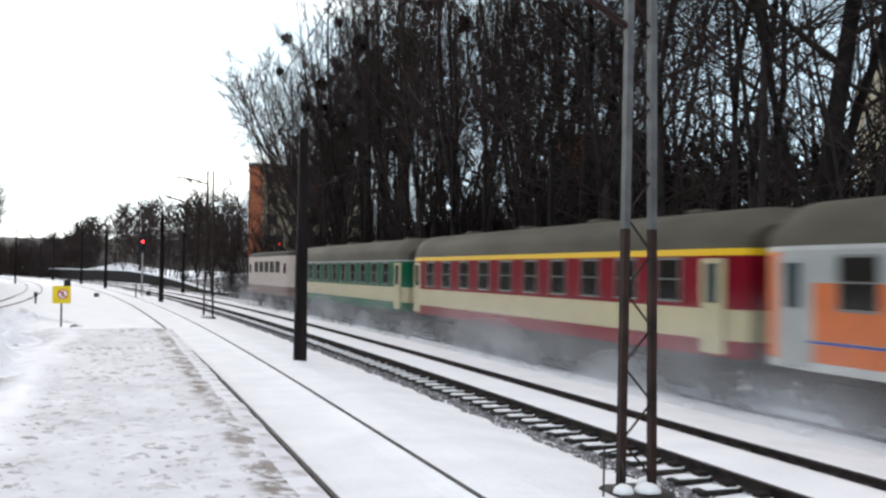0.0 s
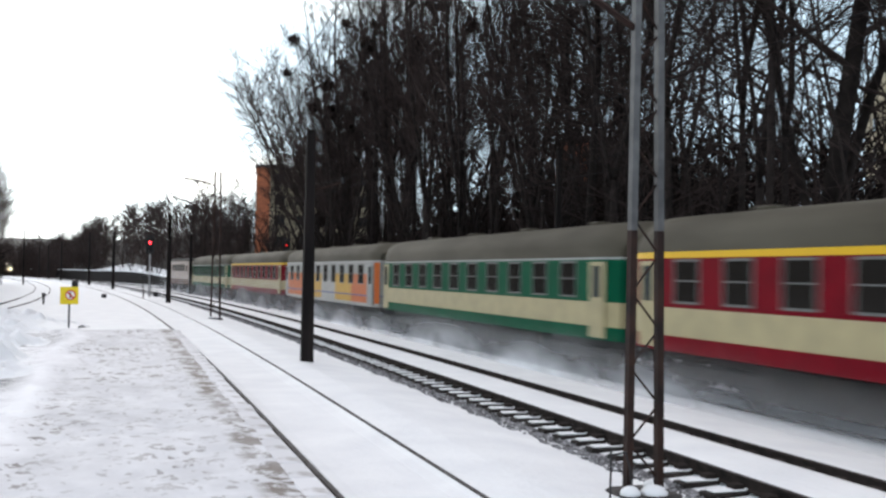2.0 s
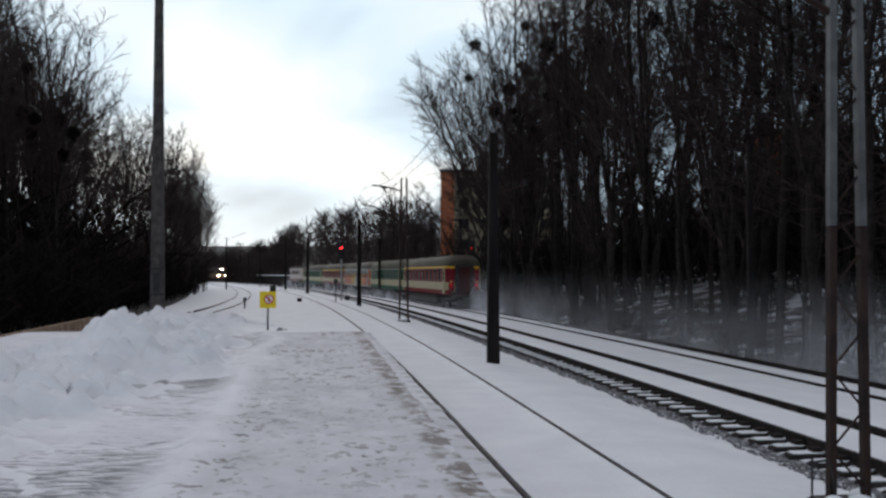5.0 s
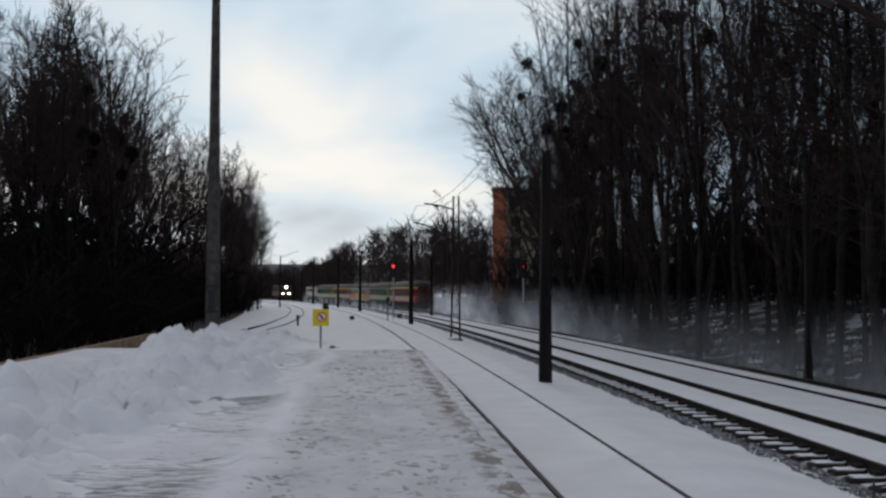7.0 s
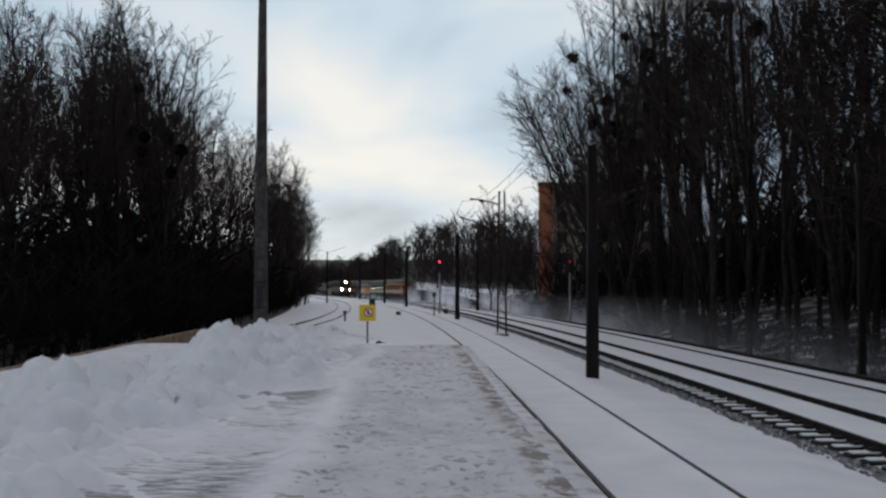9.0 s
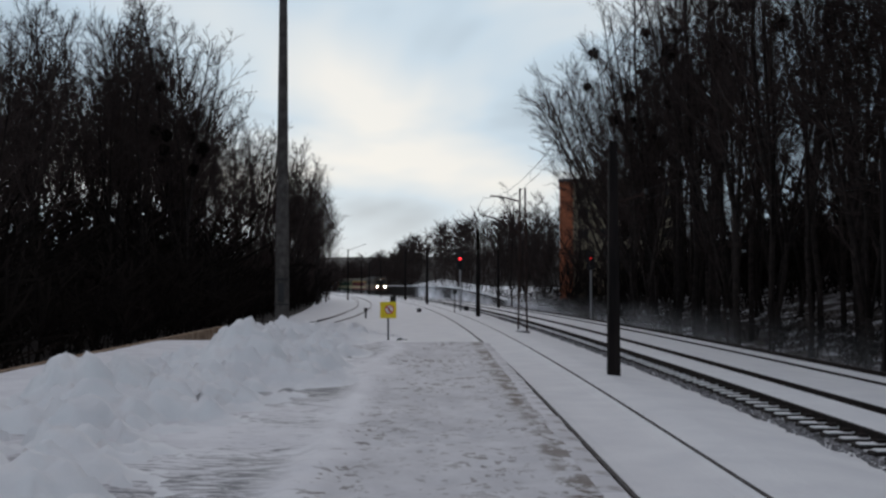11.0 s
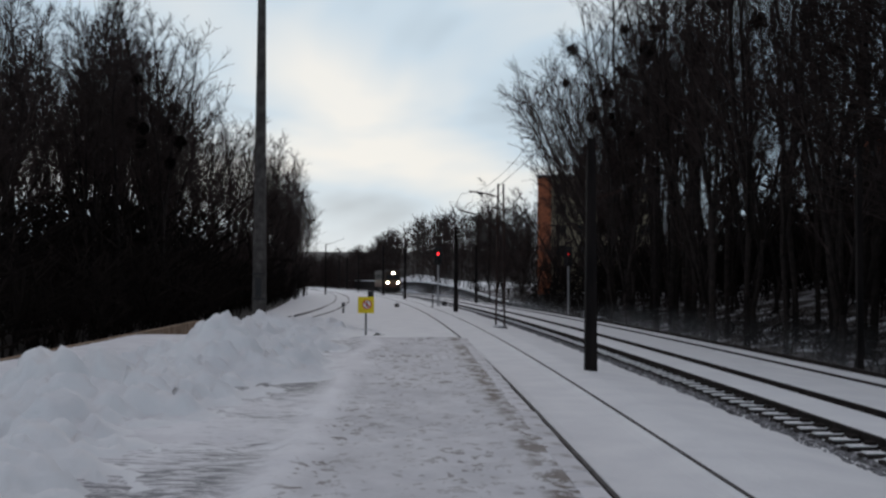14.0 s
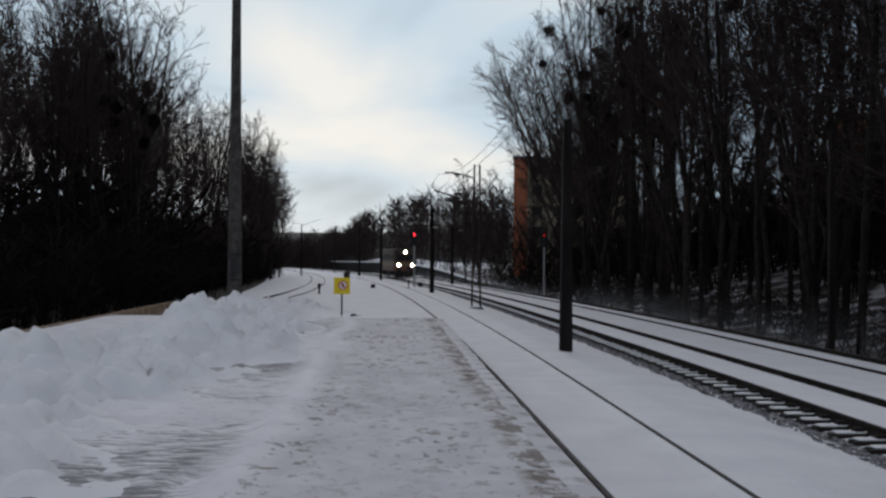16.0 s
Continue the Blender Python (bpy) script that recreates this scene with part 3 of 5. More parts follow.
def warning_sign():
    m = thing("warning_sign", "square yellow sign with a round prohibition mark on a grey post", "sign", at=pose(-1.36, 29.85, PLAT_Z - 0.15, 0, 0, 2))
    part("post", Geo().tube([(0, 0.03, -0.1), (0, 0.03, 1.2)], 0.028, 10), GALV, m)
    part("board", Geo().box(-0.24, 0.24, -0.012, 0.006, 0.76, 1.25, 0.004), YELLOW, m, "yellow painted board")
    part("disc", Geo().disc((0.03, -0.016, 1.02), 0.135, (0, 1, 0), 0.004, 24), WHITE, m, "white disc")
    g = Geo()
    n = 28
    for i in range(n):
        a, b = 2 * math.pi * i / n, 2 * math.pi * (i + 1) / n
        g.add([(0.03 + r * math.cos(t), -0.021, 1.02 + r * math.sin(t)) for t in (a, b) for r in (0.11, 0.14)], [(0, 1, 3, 2)])
    g.add([(0.03 + x, -0.0225, 1.02 + z) for x, z in ((-0.10, 0.07), (-0.075, 0.10), (0.10, -0.07), (0.075, -0.10))], [(0, 1, 2, 3)])
    part("prohibition_ring", g, REDP, m, "red ring and bar")
    part("pictogram", Geo().box(0.0, 0.05, -0.0205, -0.0185, 0.95, 1.09, 0.0), BLACK, m, "black figure-like mark as a bar")


warning_sign()


def signal(d, s, z, light_z, lens, label, paint):
    m = thing("railway_signal", label, "signal", "light signals", at=on_line(d, s, z))
    part("post", Geo().tube([(0, 0, -0.4), (0, 0, light_z - 1.0)], 0.07, 10), paint, m, "pale painted post")
    part("ladder", Geo().tube([(0.14, 0.1, -0.2), (0.14, 0.1, light_z - 0.6)], 0.02, 6), BLACK, m)
    g = Geo().box(-0.34, 0.34, 0.0, 0.05, light_z - 0.95, light_z + 0.65, 0.03)
    part("backboard", g, BLACK, m, "black backboard")
    part("lamp_box", Geo().box(-0.2, 0.2, 0.05, 0.3, light_z - 0.85, light_z + 0.55, 0.02), BLACK, m)
    for k, dz in enumerate((0.36, 0.0, -0.36, -0.7)):
        c = (0, -0.02, light_z + dz)
        h = Geo().tube([(0, -0.2, c[2] + 0.02), (0, 0.0, c[2] + 0.02)], [0.115, 0.13], 12, False)
        part("hood", h, BLACK, m)
        part("lens", Geo().disc((0, -0.012, c[2]), 0.09 if dz == 0 else 0.085, (0, 1, 0), 0.02, 14), lens if k == 1 else BLACK, m)
    return m


signal(*world_to_line(2.35, 90.0), 0.0, 4.65, LAMPRED, "light signal showing bright red on a pale post", PALEPOST)
signal(*world_to_line(13.5, 86.0), -0.6, 5.2, LAMPDIM, "light signal showing dull red at the edge of the wood", PALEPOST)


def small_post(x, y, h, r, label, head=None):
    d, s = world_to_line(x, y)
    m = thing("track_post", label, "post", "small trackside posts", at=on_line(d, s, ground_z(d, s) - 0.05))
    part("shaft", Geo().tube([(0, 0, -0.2), (0, 0, h)], r, 8), BLACK, m)
    if head:
        part("head", Geo().box(-head, head, -0.1, 0.1, h - head * 2.2, h + 0.02, 0.03), BLACK, m)


small_post(1.75, 84.0, 2.0, 0.05, "short black trackside post with a box", 0.16)
small_post(-3.27, 80.0, 1.55, 0.12, "short dark post standing in snow", 0.24)
small_post(-4.9, 72.0, 0.8, 0.07, "short dark point marker in snow", 0.12)
small_post(-1.3, 88.0, 0.35, 0.12, "low dark box lying in snow", 0.2)
small_post(3.1, 96.0, 0.5, 0.1, "low dark cable box beside the track", 0.22)


def cable_stake():
    d, s = 5.25, 10.1
    m = thing("cable_stake", "thin black stake with a hanging cable beside the mast", "stake", at=on_line(d, s, ground_z(d, s)))
    part("stake", Geo().tube([(0, 0, -0.2), (0.01, 0, 0.55)], 0.012, 6), BLACK, m)
    part("cross_piece", Geo().tube([(-0.06, 0, 0.47), (0.2, 0.02, 0.50)], 0.012, 6), BLACK, m)
    part("cable", Geo().tube([(0.2, 0.02, 0.50), (0.27, 0.05, 0.33), (0.31, 0.08, 0.12), (0.42, 0.1, 0.02), (0.5, 0.12, 0.0)], 0.012, 5), BLACK, m)


cable_stake()


# ---- bare winter trees ----
class Twigs:
    """Fast collector of thin three-sided tapering stems."""

    def __init__(self):
        self.v, self.f = [], []

    def stem(self, a, b, ra, rb, n=3):
        d = (b - a)
        d.normalize()
        s = d.cross(Vector((0.31, 0.87, 0.2)))
        s.normalize()
        u = d.cross(s)
        o = len(self.v)
        for p, r in ((a, ra), (b, rb)):
            for k in range(n):
                t = 2 * math.pi * k / n
                self.v.append(tuple(p + (s * math.cos(t) + u * math.sin(t)) * r))
        for k in range(n):
            j = (k + 1) % n
            self.f.append((o + k, o + j, o + n + j, o + n + k))

    def mesh(self, name, m):
        me = bpy.data.meshes.new(name)
        me.from_pydata(self.v, [], self.f)
        me.materials.append(m)
        me.update()
        return me


def grow(tw, rng, p, d, length, r, depth, splits, spread, rise, minr):
    """One limb that bends as it goes and throws side shoots."""
    steps = 4 if depth > 1 else 3 if depth == 1 else 2
    q = p.copy()
    dirn = d.copy()
    for i in range(steps):
        dirn = dirn + Vector((rng.gauss(0, 0.13), rng.gauss(0, 0.13), rng.gauss(0, 0.08) + rise))
        dirn.normalize()
        nxt = q + dirn * (length / steps)
        r0, r1 = r * (1 - 0.75 * i / steps), r * (1 - 0.75 * (i + 1) / steps)
        tw.stem(q, nxt, max(r0, minr), max(r1, minr), 4 if r0 > 0.05 else 3)
        if depth > 0 and i > 0 - (depth < 3):
            k = splits if i < steps - 1 else splits + 1
            for _ in range(k):
                side = Vector((rng.gauss(0, 1), rng.gauss(0, 1), rng.gauss(0, 0.5)))
                side = side - dirn * side.dot(dirn)
                side.normalize()
                nd = dirn * (1 - spread * rng.uniform(0.6, 1.1)) + side * spread * rng.uniform(0.8, 1.2)
                nd.normalize()
                grow(tw, rng, nxt, nd, length * rng.uniform(0.45, 0.7), r1 * rng.uniform(0.5, 0.75), depth - 1, splits, spread, rise, minr)
        q = nxt


def limb(tw, rng, p, d, length, r, level, rise, minr, twigs, spots=None):
    """A branch that bends upwards as it goes and throws finer and finer shoots; level 0 is a last twig."""
    steps = (1, 3, 4)[level]
    q, dirn = p.copy(), d.copy()
    for i in range(steps):
        if i:
            dirn = dirn + Vector((rng.gauss(0, 0.14), rng.gauss(0, 0.14), rng.gauss(0, 0.07) + rise))
            dirn.normalize()
        nxt = q + dirn * (length / steps)
        r0, r1 = r * (1 - 0.7 * i / steps), r * (1 - 0.7 * (i + 1) / steps)
        tw.stem(q, nxt, max(r0, minr), max(r1, minr * 0.8), 4 if r0 > 0.05 else 3)
        if level:
            for _ in range(twigs if level == 2 else 1):
                side = Vector((rng.gauss(0, 1), rng.gauss(0, 1), rng.gauss(0, 0.6)))
                side = side - dirn * side.dot(dirn)
                side.normalize()
                nd = dirn * rng.uniform(0.7, 1.0) + side * rng.uniform(0.35, 0.75)
                nd.normalize()
                limb(tw, rng, q.lerp(nxt, rng.uniform(0.3, 1.0)), nd, length * rng.uniform(0.32, 0.6) * (1.1 - 0.4 * i / steps), r1 * 0.55, level - 1, rise, minr, twigs)
        q = nxt
        if spots is not None and i == 1:
            spots.append(q)


def forked(seed, height, r, fork, leaders, lean, start, shoots, reach, twigs, minr, balls=0, aim=(0.0, 0.0), rise=0.10, upright=0.05, top=0.06, flat=1.0):
    """A trunk that forks into a few long leaders, each feathered with ascending branches."""
    rng = random.Random(seed)
    g, tw, spots = Geo(), Twigs(), []
    x = y = 0.0
    pts = [(0, 0, -0.6)]
    for i in range(1, 4):
        x, y = x + rng.gauss(0, 0.10), y + rng.gauss(0, 0.10)
        pts.append((x, y, height * fork * i / 3))
    g.tube(pts, [r * 1.3, r, r * 0.93, r * 0.86], 8)
    base = Vector(pts[-1])
    for j in range(leaders):
        a = 6.283 * (j + rng.uniform(-0.25, 0.25)) / leaders + seed
        low = Vector(pts[-2]).lerp(base, rng.uniform(0.35, 1.0)) if j else base
        out = lean * rng.uniform(0.5, 1.15) * (0.45 if leaders == 1 else 1)
        d = Vector((math.cos(a) * out + aim[0], math.sin(a) * out + aim[1], 1.0)).normalized()
        full = (height - low.z) * (1.0 if j == 0 else rng.uniform(0.72, 1.0))
        rl = r * (0.84 if j == 0 else rng.uniform(0.42, 0.62))
        path, rad, n = [low.copy()], [rl], 10
        q = low.copy()
        for i in range(n):
            d = d + Vector((rng.gauss(0, 0.055), rng.gauss(0, 0.055), upright))
            d.normalize()
            q = q + d * (full / n)
            path.append(q.copy())
            rad.append(rl * (1 - (i + 1) / n) ** 0.8 + 0.014)
        g.tube(path, rad, 5)
        for i in range(shoots):
            k = start + (0.985 - start) * (i + rng.random()) / shoots
            f = k * n
            m = min(int(f), n - 1)
            p = path[m].lerp(path[m + 1], f - m)
            ax = (path[m + 1] - path[m]).normalized()
            b = i * 2.4 + rng.uniform(-0.7, 0.7)
            side = Vector((math.cos(b), math.sin(b), rng.uniform(-0.1, 0.25)))
            nd = (ax * flat * rng.uniform(0.55, 1.0) + side * rng.uniform(0.45, 0.85)).normalized()
            ln = height * (reach * (1 - k) + top) * rng.uniform(0.7, 1.25)
            limb(tw, rng, p, nd, ln, rad[m] * 0.42 + 0.008, 2 if ln > 0.9 else 1, rise, minr, twigs, spots)
    clumps = []
    rng.shuffle(spots)
    for c in [s for s in spots if height * 0.45 < s.z < height * 0.85][:balls]:
        t2 = Twigs()
        size = rng.uniform(0.30, 0.58) * height / 25
        for _ in range(190):
            v = Vector((rng.gauss(0, 1), rng.gauss(0, 1), rng.gauss(0, 1))).normalized()
            m0 = c + v * size * rng.uniform(0.05, 0.5)
            m1 = c + (v + Vector((rng.gauss(0, 0.4), rng.gauss(0, 0.4), rng.gauss(0, 0.4)))).normalized() * size * rng.uniform(0.75, 1.05)
            t2.stem(m0, m1, 0.018, 0.026)
        clumps.append(t2)
    return g, tw, clumps


def tree_kind(label, *args, **kw):
    g, tw, clumps = forked(*args, **kw)
    ob = thing("tree", label, "tree", "bare trees of the wood")
    ob["tall"] = args[1]
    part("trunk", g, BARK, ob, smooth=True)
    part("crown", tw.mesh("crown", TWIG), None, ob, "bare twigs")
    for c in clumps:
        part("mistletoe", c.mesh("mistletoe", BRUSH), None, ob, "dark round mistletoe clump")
    return ob


def scatter(kinds, places, rng, turn=None):
    """Puts trees at (x, y, kind, height)."""
    for x, y, k, tall in places:
        d, s = world_to_line(x, y)
        z = ground_z(d, s) - 0.15
        src = kinds[k % len(kinds)]
        sc = (tall - z) / src["tall"]
        m = pose(x, y, z, rng.uniform(-2, 2), rng.uniform(-2, 2), rng.uniform(0, 360) if turn is None else turn) @ Matrix.Diagonal((sc, sc, sc, 1))
        if src.get("used", 0):
            ob = copy_thing(src, m)
            ob.matrix_basis = m
        else:
            src.matrix_basis = m
            src["used"] = 1


def joined_wood(label, kinds, places, rng):
    """Many trees too deep in the wood to tell apart, as one object."""
    vs, fs = [], []
    for x, y, k, tall in places:
        d, s = world_to_line(x, y)
        z = ground_z(d, s) - 0.15
        high, (g, tw) = kinds[k % len(kinds)]
        m = pose(x, y, z, rng.uniform(-2, 2), rng.uniform(-2, 2), rng.uniform(0, 360)) @ Matrix.Scale((tall - z) / high, 4)
        for src in (g, tw):
            o = len(vs)
            vs.extend(tuple(m @ Vector(v)) for v in src.v)
            fs.extend(tuple(i + o for i in f) for f in src.f)
    me = bpy.data.meshes.new("wood")
    me.from_pydata(vs, [], fs)
    me.materials.append(TWIG)
    me.update()
    tagged(new("wood", me), label, "wood", kind="stuff")


# how high the wood behind the platform stands, by its bearing in degrees: (bearing, slope of its top)
LEFT_TOP = [(-24, 14.6), (-20.4, 14.2), (-17.6, 14.5), (-14.6, 14.9), (-13.3, 13.0), (-11.9, 10.2), (-10.9, 9.0), (-10.0, 8.8), (-8.4, 8.2), (-7.5, 7.0), (-6.7, 5.6), (-6.1, 4.4), (-5.5, 3.3), (-5, 2.5)]


def left_height(x, y, k):
    slope = pick(LEFT_TOP, math.degrees(math.atan2(x, y)))
    return 2.4 + k * math.hypot(x, y) * math.tan(radians(slope))


def build_woods():
    rng = random.Random(11)
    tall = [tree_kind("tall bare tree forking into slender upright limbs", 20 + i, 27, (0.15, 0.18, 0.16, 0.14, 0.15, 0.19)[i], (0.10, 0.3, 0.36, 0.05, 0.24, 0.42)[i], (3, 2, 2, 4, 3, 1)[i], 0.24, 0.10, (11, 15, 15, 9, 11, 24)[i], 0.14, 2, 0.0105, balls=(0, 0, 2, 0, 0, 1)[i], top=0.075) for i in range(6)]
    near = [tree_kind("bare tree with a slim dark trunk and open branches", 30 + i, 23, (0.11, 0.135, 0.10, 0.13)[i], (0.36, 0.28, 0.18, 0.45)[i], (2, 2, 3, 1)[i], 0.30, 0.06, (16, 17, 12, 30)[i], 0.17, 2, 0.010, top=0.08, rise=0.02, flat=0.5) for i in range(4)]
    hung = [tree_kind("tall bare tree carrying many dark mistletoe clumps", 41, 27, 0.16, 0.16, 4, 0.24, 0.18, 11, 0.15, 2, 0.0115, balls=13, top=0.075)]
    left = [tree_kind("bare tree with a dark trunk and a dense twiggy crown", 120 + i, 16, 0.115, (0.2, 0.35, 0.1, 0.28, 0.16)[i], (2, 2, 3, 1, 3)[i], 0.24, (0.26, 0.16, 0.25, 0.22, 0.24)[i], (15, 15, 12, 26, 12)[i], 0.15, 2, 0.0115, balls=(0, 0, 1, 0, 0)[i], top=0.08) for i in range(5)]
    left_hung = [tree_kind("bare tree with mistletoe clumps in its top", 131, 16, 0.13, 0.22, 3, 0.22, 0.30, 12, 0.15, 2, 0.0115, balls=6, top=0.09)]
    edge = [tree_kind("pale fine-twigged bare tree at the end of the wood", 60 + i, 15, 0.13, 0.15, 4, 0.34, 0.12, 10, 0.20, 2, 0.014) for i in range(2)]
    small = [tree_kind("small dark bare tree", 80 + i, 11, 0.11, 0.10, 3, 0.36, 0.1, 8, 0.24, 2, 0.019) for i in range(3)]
    back = [(25, forked(70 + i, 25, 0.14, 0.15, 2, 0.2, 0.06, 14, 0.17, 1, 0.020)[:2]) for i in range(4)]
    thin = [(16, forked(170 + i, 16, 0.10, 0.3, 2, 0.2, 0.10, 13, 0.17, 1, 0.017, top=0.06)[:2]) for i in range(4)]
    places, deep, far = [], [], []

    def bearing(p):
        return math.degrees(math.atan2(p.x, p.y))
    # wood to the right of the line
    close = []
    for i in range(24):
        s = 17 + 27 * (i + rng.random()) / 24
        p = line(17.3 + 6.5 * rng.random(), s)[0]
        if not 36.8 < bearing(p) < 41.2:
            close.append((p.x, p.y, rng.randrange(4), rng.uniform(19, 25)))
    for i in range(36):
        s = 41 + 46 * (i + rng.random()) / 36
        p = line(17.3 + 5.5 * rng.random() ** 1.3, s)[0]
        if bearing(p) > 11.2:
            places.append((p.x, p.y, rng.randrange(6), rng.uniform(22, 29)))
    for i in range(14):
        s = 46 + 44 * (i + rng.random()) / 14
        p = line(23 + 8 * rng.random(), s)[0]
        if bearing(p) > 12.2:
            places.append((p.x, p.y, rng.randrange(6), rng.uniform(22, 28)))
    for i in range(30):
        s = 42 + 54 * (i + rng.random()) / 30
        p = line(31 + 20 * rng.random(), s)[0]
        if bearing(p) > 12.0:
            deep.append((p.x, p.y, i, rng.uniform(15, 24)))
    for i in range(22):
        s = 18 + 28 * (i + rng.random()) / 22
        p = line(26 + 22 * rng.random(), s)[0]
        deep.append((p.x, p.y, i, rng.uniform(13, 21)))
    for i in range(36):
        s = 40 + 58 * (i + rng.random()) / 36
        p = line(25 + 16 * rng.random(), s)[0]
        if bearing(p) > 12.0:
            deep.append((p.x, p.y, i, rng.uniform(8, 14)))
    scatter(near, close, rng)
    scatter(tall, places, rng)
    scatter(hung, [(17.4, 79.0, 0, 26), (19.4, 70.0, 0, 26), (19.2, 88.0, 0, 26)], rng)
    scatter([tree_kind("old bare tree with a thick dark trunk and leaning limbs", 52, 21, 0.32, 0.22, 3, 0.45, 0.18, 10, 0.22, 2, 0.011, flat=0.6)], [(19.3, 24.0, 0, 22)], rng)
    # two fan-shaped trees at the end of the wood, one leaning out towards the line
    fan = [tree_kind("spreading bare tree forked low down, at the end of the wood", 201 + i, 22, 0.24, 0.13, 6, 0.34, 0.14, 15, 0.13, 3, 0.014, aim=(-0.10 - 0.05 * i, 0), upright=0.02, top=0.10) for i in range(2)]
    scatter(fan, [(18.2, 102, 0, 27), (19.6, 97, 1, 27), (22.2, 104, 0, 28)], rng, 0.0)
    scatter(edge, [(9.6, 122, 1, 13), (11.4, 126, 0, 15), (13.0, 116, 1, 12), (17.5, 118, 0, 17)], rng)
    places = []
    for i in range(18):
        s = 100 + 60 * rng.random()
        p = line(24 + 20 * rng.random(), s)[0]
        places.append((p.x, p.y, i, rng.uniform(7, 11)))
    for i in range(16):
        s = 150 + 140 * rng.random()
        p = line(23 + 30 * rng.random(), s)[0]
        places.append((p.x, p.y, i, rng.uniform(10, 14)))
    for i in range(14):
        p = line(22.5 + 9 * rng.random(), 128 + 100 * (i + rng.random()) / 14)[0]
        places.append((p.x, p.y, i, rng.uniform(9, 13)))
    # wood behind the platform
    stand = []
    for i in range(46):
        s = 31 + 61 * (i + rng.random()) / 46
        p = line(-14.2 - 9 * rng.random(), s)[0]
        stand.append((p.x, p.y, rng.randrange(5), left_height(p.x, p.y, rng.uniform(0.78, 1.01))))
    for i in range(36):
        s = 88 + 76 * (i + rng.random()) / 36
        p = line(-7.8 - 5.6 * smooth(132, 90, s) - 4 * rng.random(), s)[0]
        stand.append((p.x, p.y, rng.randrange(5), left_height(p.x, p.y, rng.uniform(0.78, 1.05))))
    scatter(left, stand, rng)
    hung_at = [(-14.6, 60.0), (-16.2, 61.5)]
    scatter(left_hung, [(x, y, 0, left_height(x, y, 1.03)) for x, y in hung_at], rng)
    for i in range(36):
        s = 36 + 60 * (i + rng.random()) / 36
        p = line(-20 - 12 * rng.random(), s)[0]
        far.append((p.x, p.y, i, left_height(p.x, p.y, rng.uniform(0.72, 0.98))))
    for i in range(38):
        s = 80 + 90 * (i + rng.random()) / 38
        p = line(-8.8 - 4.1 * smooth(130, 85, s) - 6 * rng.random(), s)[0]
        places.append((p.x, p.y, i, min(9.5, left_height(p.x, p.y, 1.0)) * rng.uniform(0.75, 1.0)))
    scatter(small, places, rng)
    joined_wood("dense dark bare trees deep in the wood", back, deep, rng)
    joined_wood("dark bare trees deep in the wood behind the platform", thin, far, rng)


build_woods()


def shrub_mesh(seed, size, n, m, minr=0.03):
    rng = random.Random(seed)
    tw = Twigs()
    for _ in range(n):
        a = rng.uniform(0, 6.283)
        r = size * 0.45 * math.sqrt(rng.random())
        p = Vector((r * math.cos(a), r * math.sin(a), -0.1))
        d = Vector((rng.gauss(0, 0.3), rng.gauss(0, 0.3), 1)).normalized()
        grow(tw, rng, p, d, size * rng.uniform(0.4, 1.0), 0.035, 1, 2, 0.55, 0.03, minr)
    return tw.mesh("shrub", m)


def build_undergrowth():
    rng = random.Random(5)
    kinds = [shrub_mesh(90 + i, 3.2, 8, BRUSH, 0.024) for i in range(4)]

    def put(d, s, sc, wide=1.2):
        p, a = line(d, s)
        ob = new("shrub", kinds[rng.randrange(4)])
        ob.matrix_basis = pose(p.x, p.y, ground_z(d, s), 0, 0, rng.uniform(0, 360)) @ Matrix.Diagonal((sc * wide, sc * wide, sc, 1))
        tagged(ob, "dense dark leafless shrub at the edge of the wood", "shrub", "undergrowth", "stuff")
    for i in range(170):
        put(-11.8 - 8 * rng.random() ** 1.3, 10 + 105 * (i + rng.random()) / 170, rng.uniform(0.7, 1.35))
    for i in range(60):
        at = 90 + 110 * rng.random()
        put(-8.6 - 4.0 * smooth(130, 88, at) - 6 * rng.random(), at, rng.uniform(0.9, 1.6))
    for i in range(120):
        put(17.0 + 5 * rng.random(), 6 + 120 * (i + rng.random()) / 120, rng.uniform(0.35, 0.75))
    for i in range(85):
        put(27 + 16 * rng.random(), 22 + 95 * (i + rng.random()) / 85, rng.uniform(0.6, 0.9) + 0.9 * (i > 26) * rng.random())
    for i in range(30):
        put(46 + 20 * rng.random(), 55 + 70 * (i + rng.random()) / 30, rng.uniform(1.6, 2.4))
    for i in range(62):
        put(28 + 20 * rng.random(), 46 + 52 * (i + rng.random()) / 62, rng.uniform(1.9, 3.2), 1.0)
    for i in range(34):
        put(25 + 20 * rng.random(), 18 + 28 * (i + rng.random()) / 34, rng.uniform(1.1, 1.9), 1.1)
    for i in range(22):
        put(-14 - 30 * rng.random(), 215 + 70 * rng.random(), rng.uniform(1.0, 1.6))
    for i in range(45):
        put(-3.5 - 26 * rng.random(), 262 + 40 * rng.random(), rng.uniform(0.9, 1.5))
    for i in range(30):
        put(20 + 14 * rng.random(), 92 + 45 * rng.random(), rng.uniform(0.9, 1.8))
    for i in range(40):
        put(22 + 20 * rng.random(), 130 + 130 * rng.random(), rng.uniform(0.35, 0.7))
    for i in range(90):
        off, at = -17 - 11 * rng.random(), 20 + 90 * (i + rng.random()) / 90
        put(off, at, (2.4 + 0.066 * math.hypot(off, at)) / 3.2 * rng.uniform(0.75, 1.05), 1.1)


build_undergrowth()


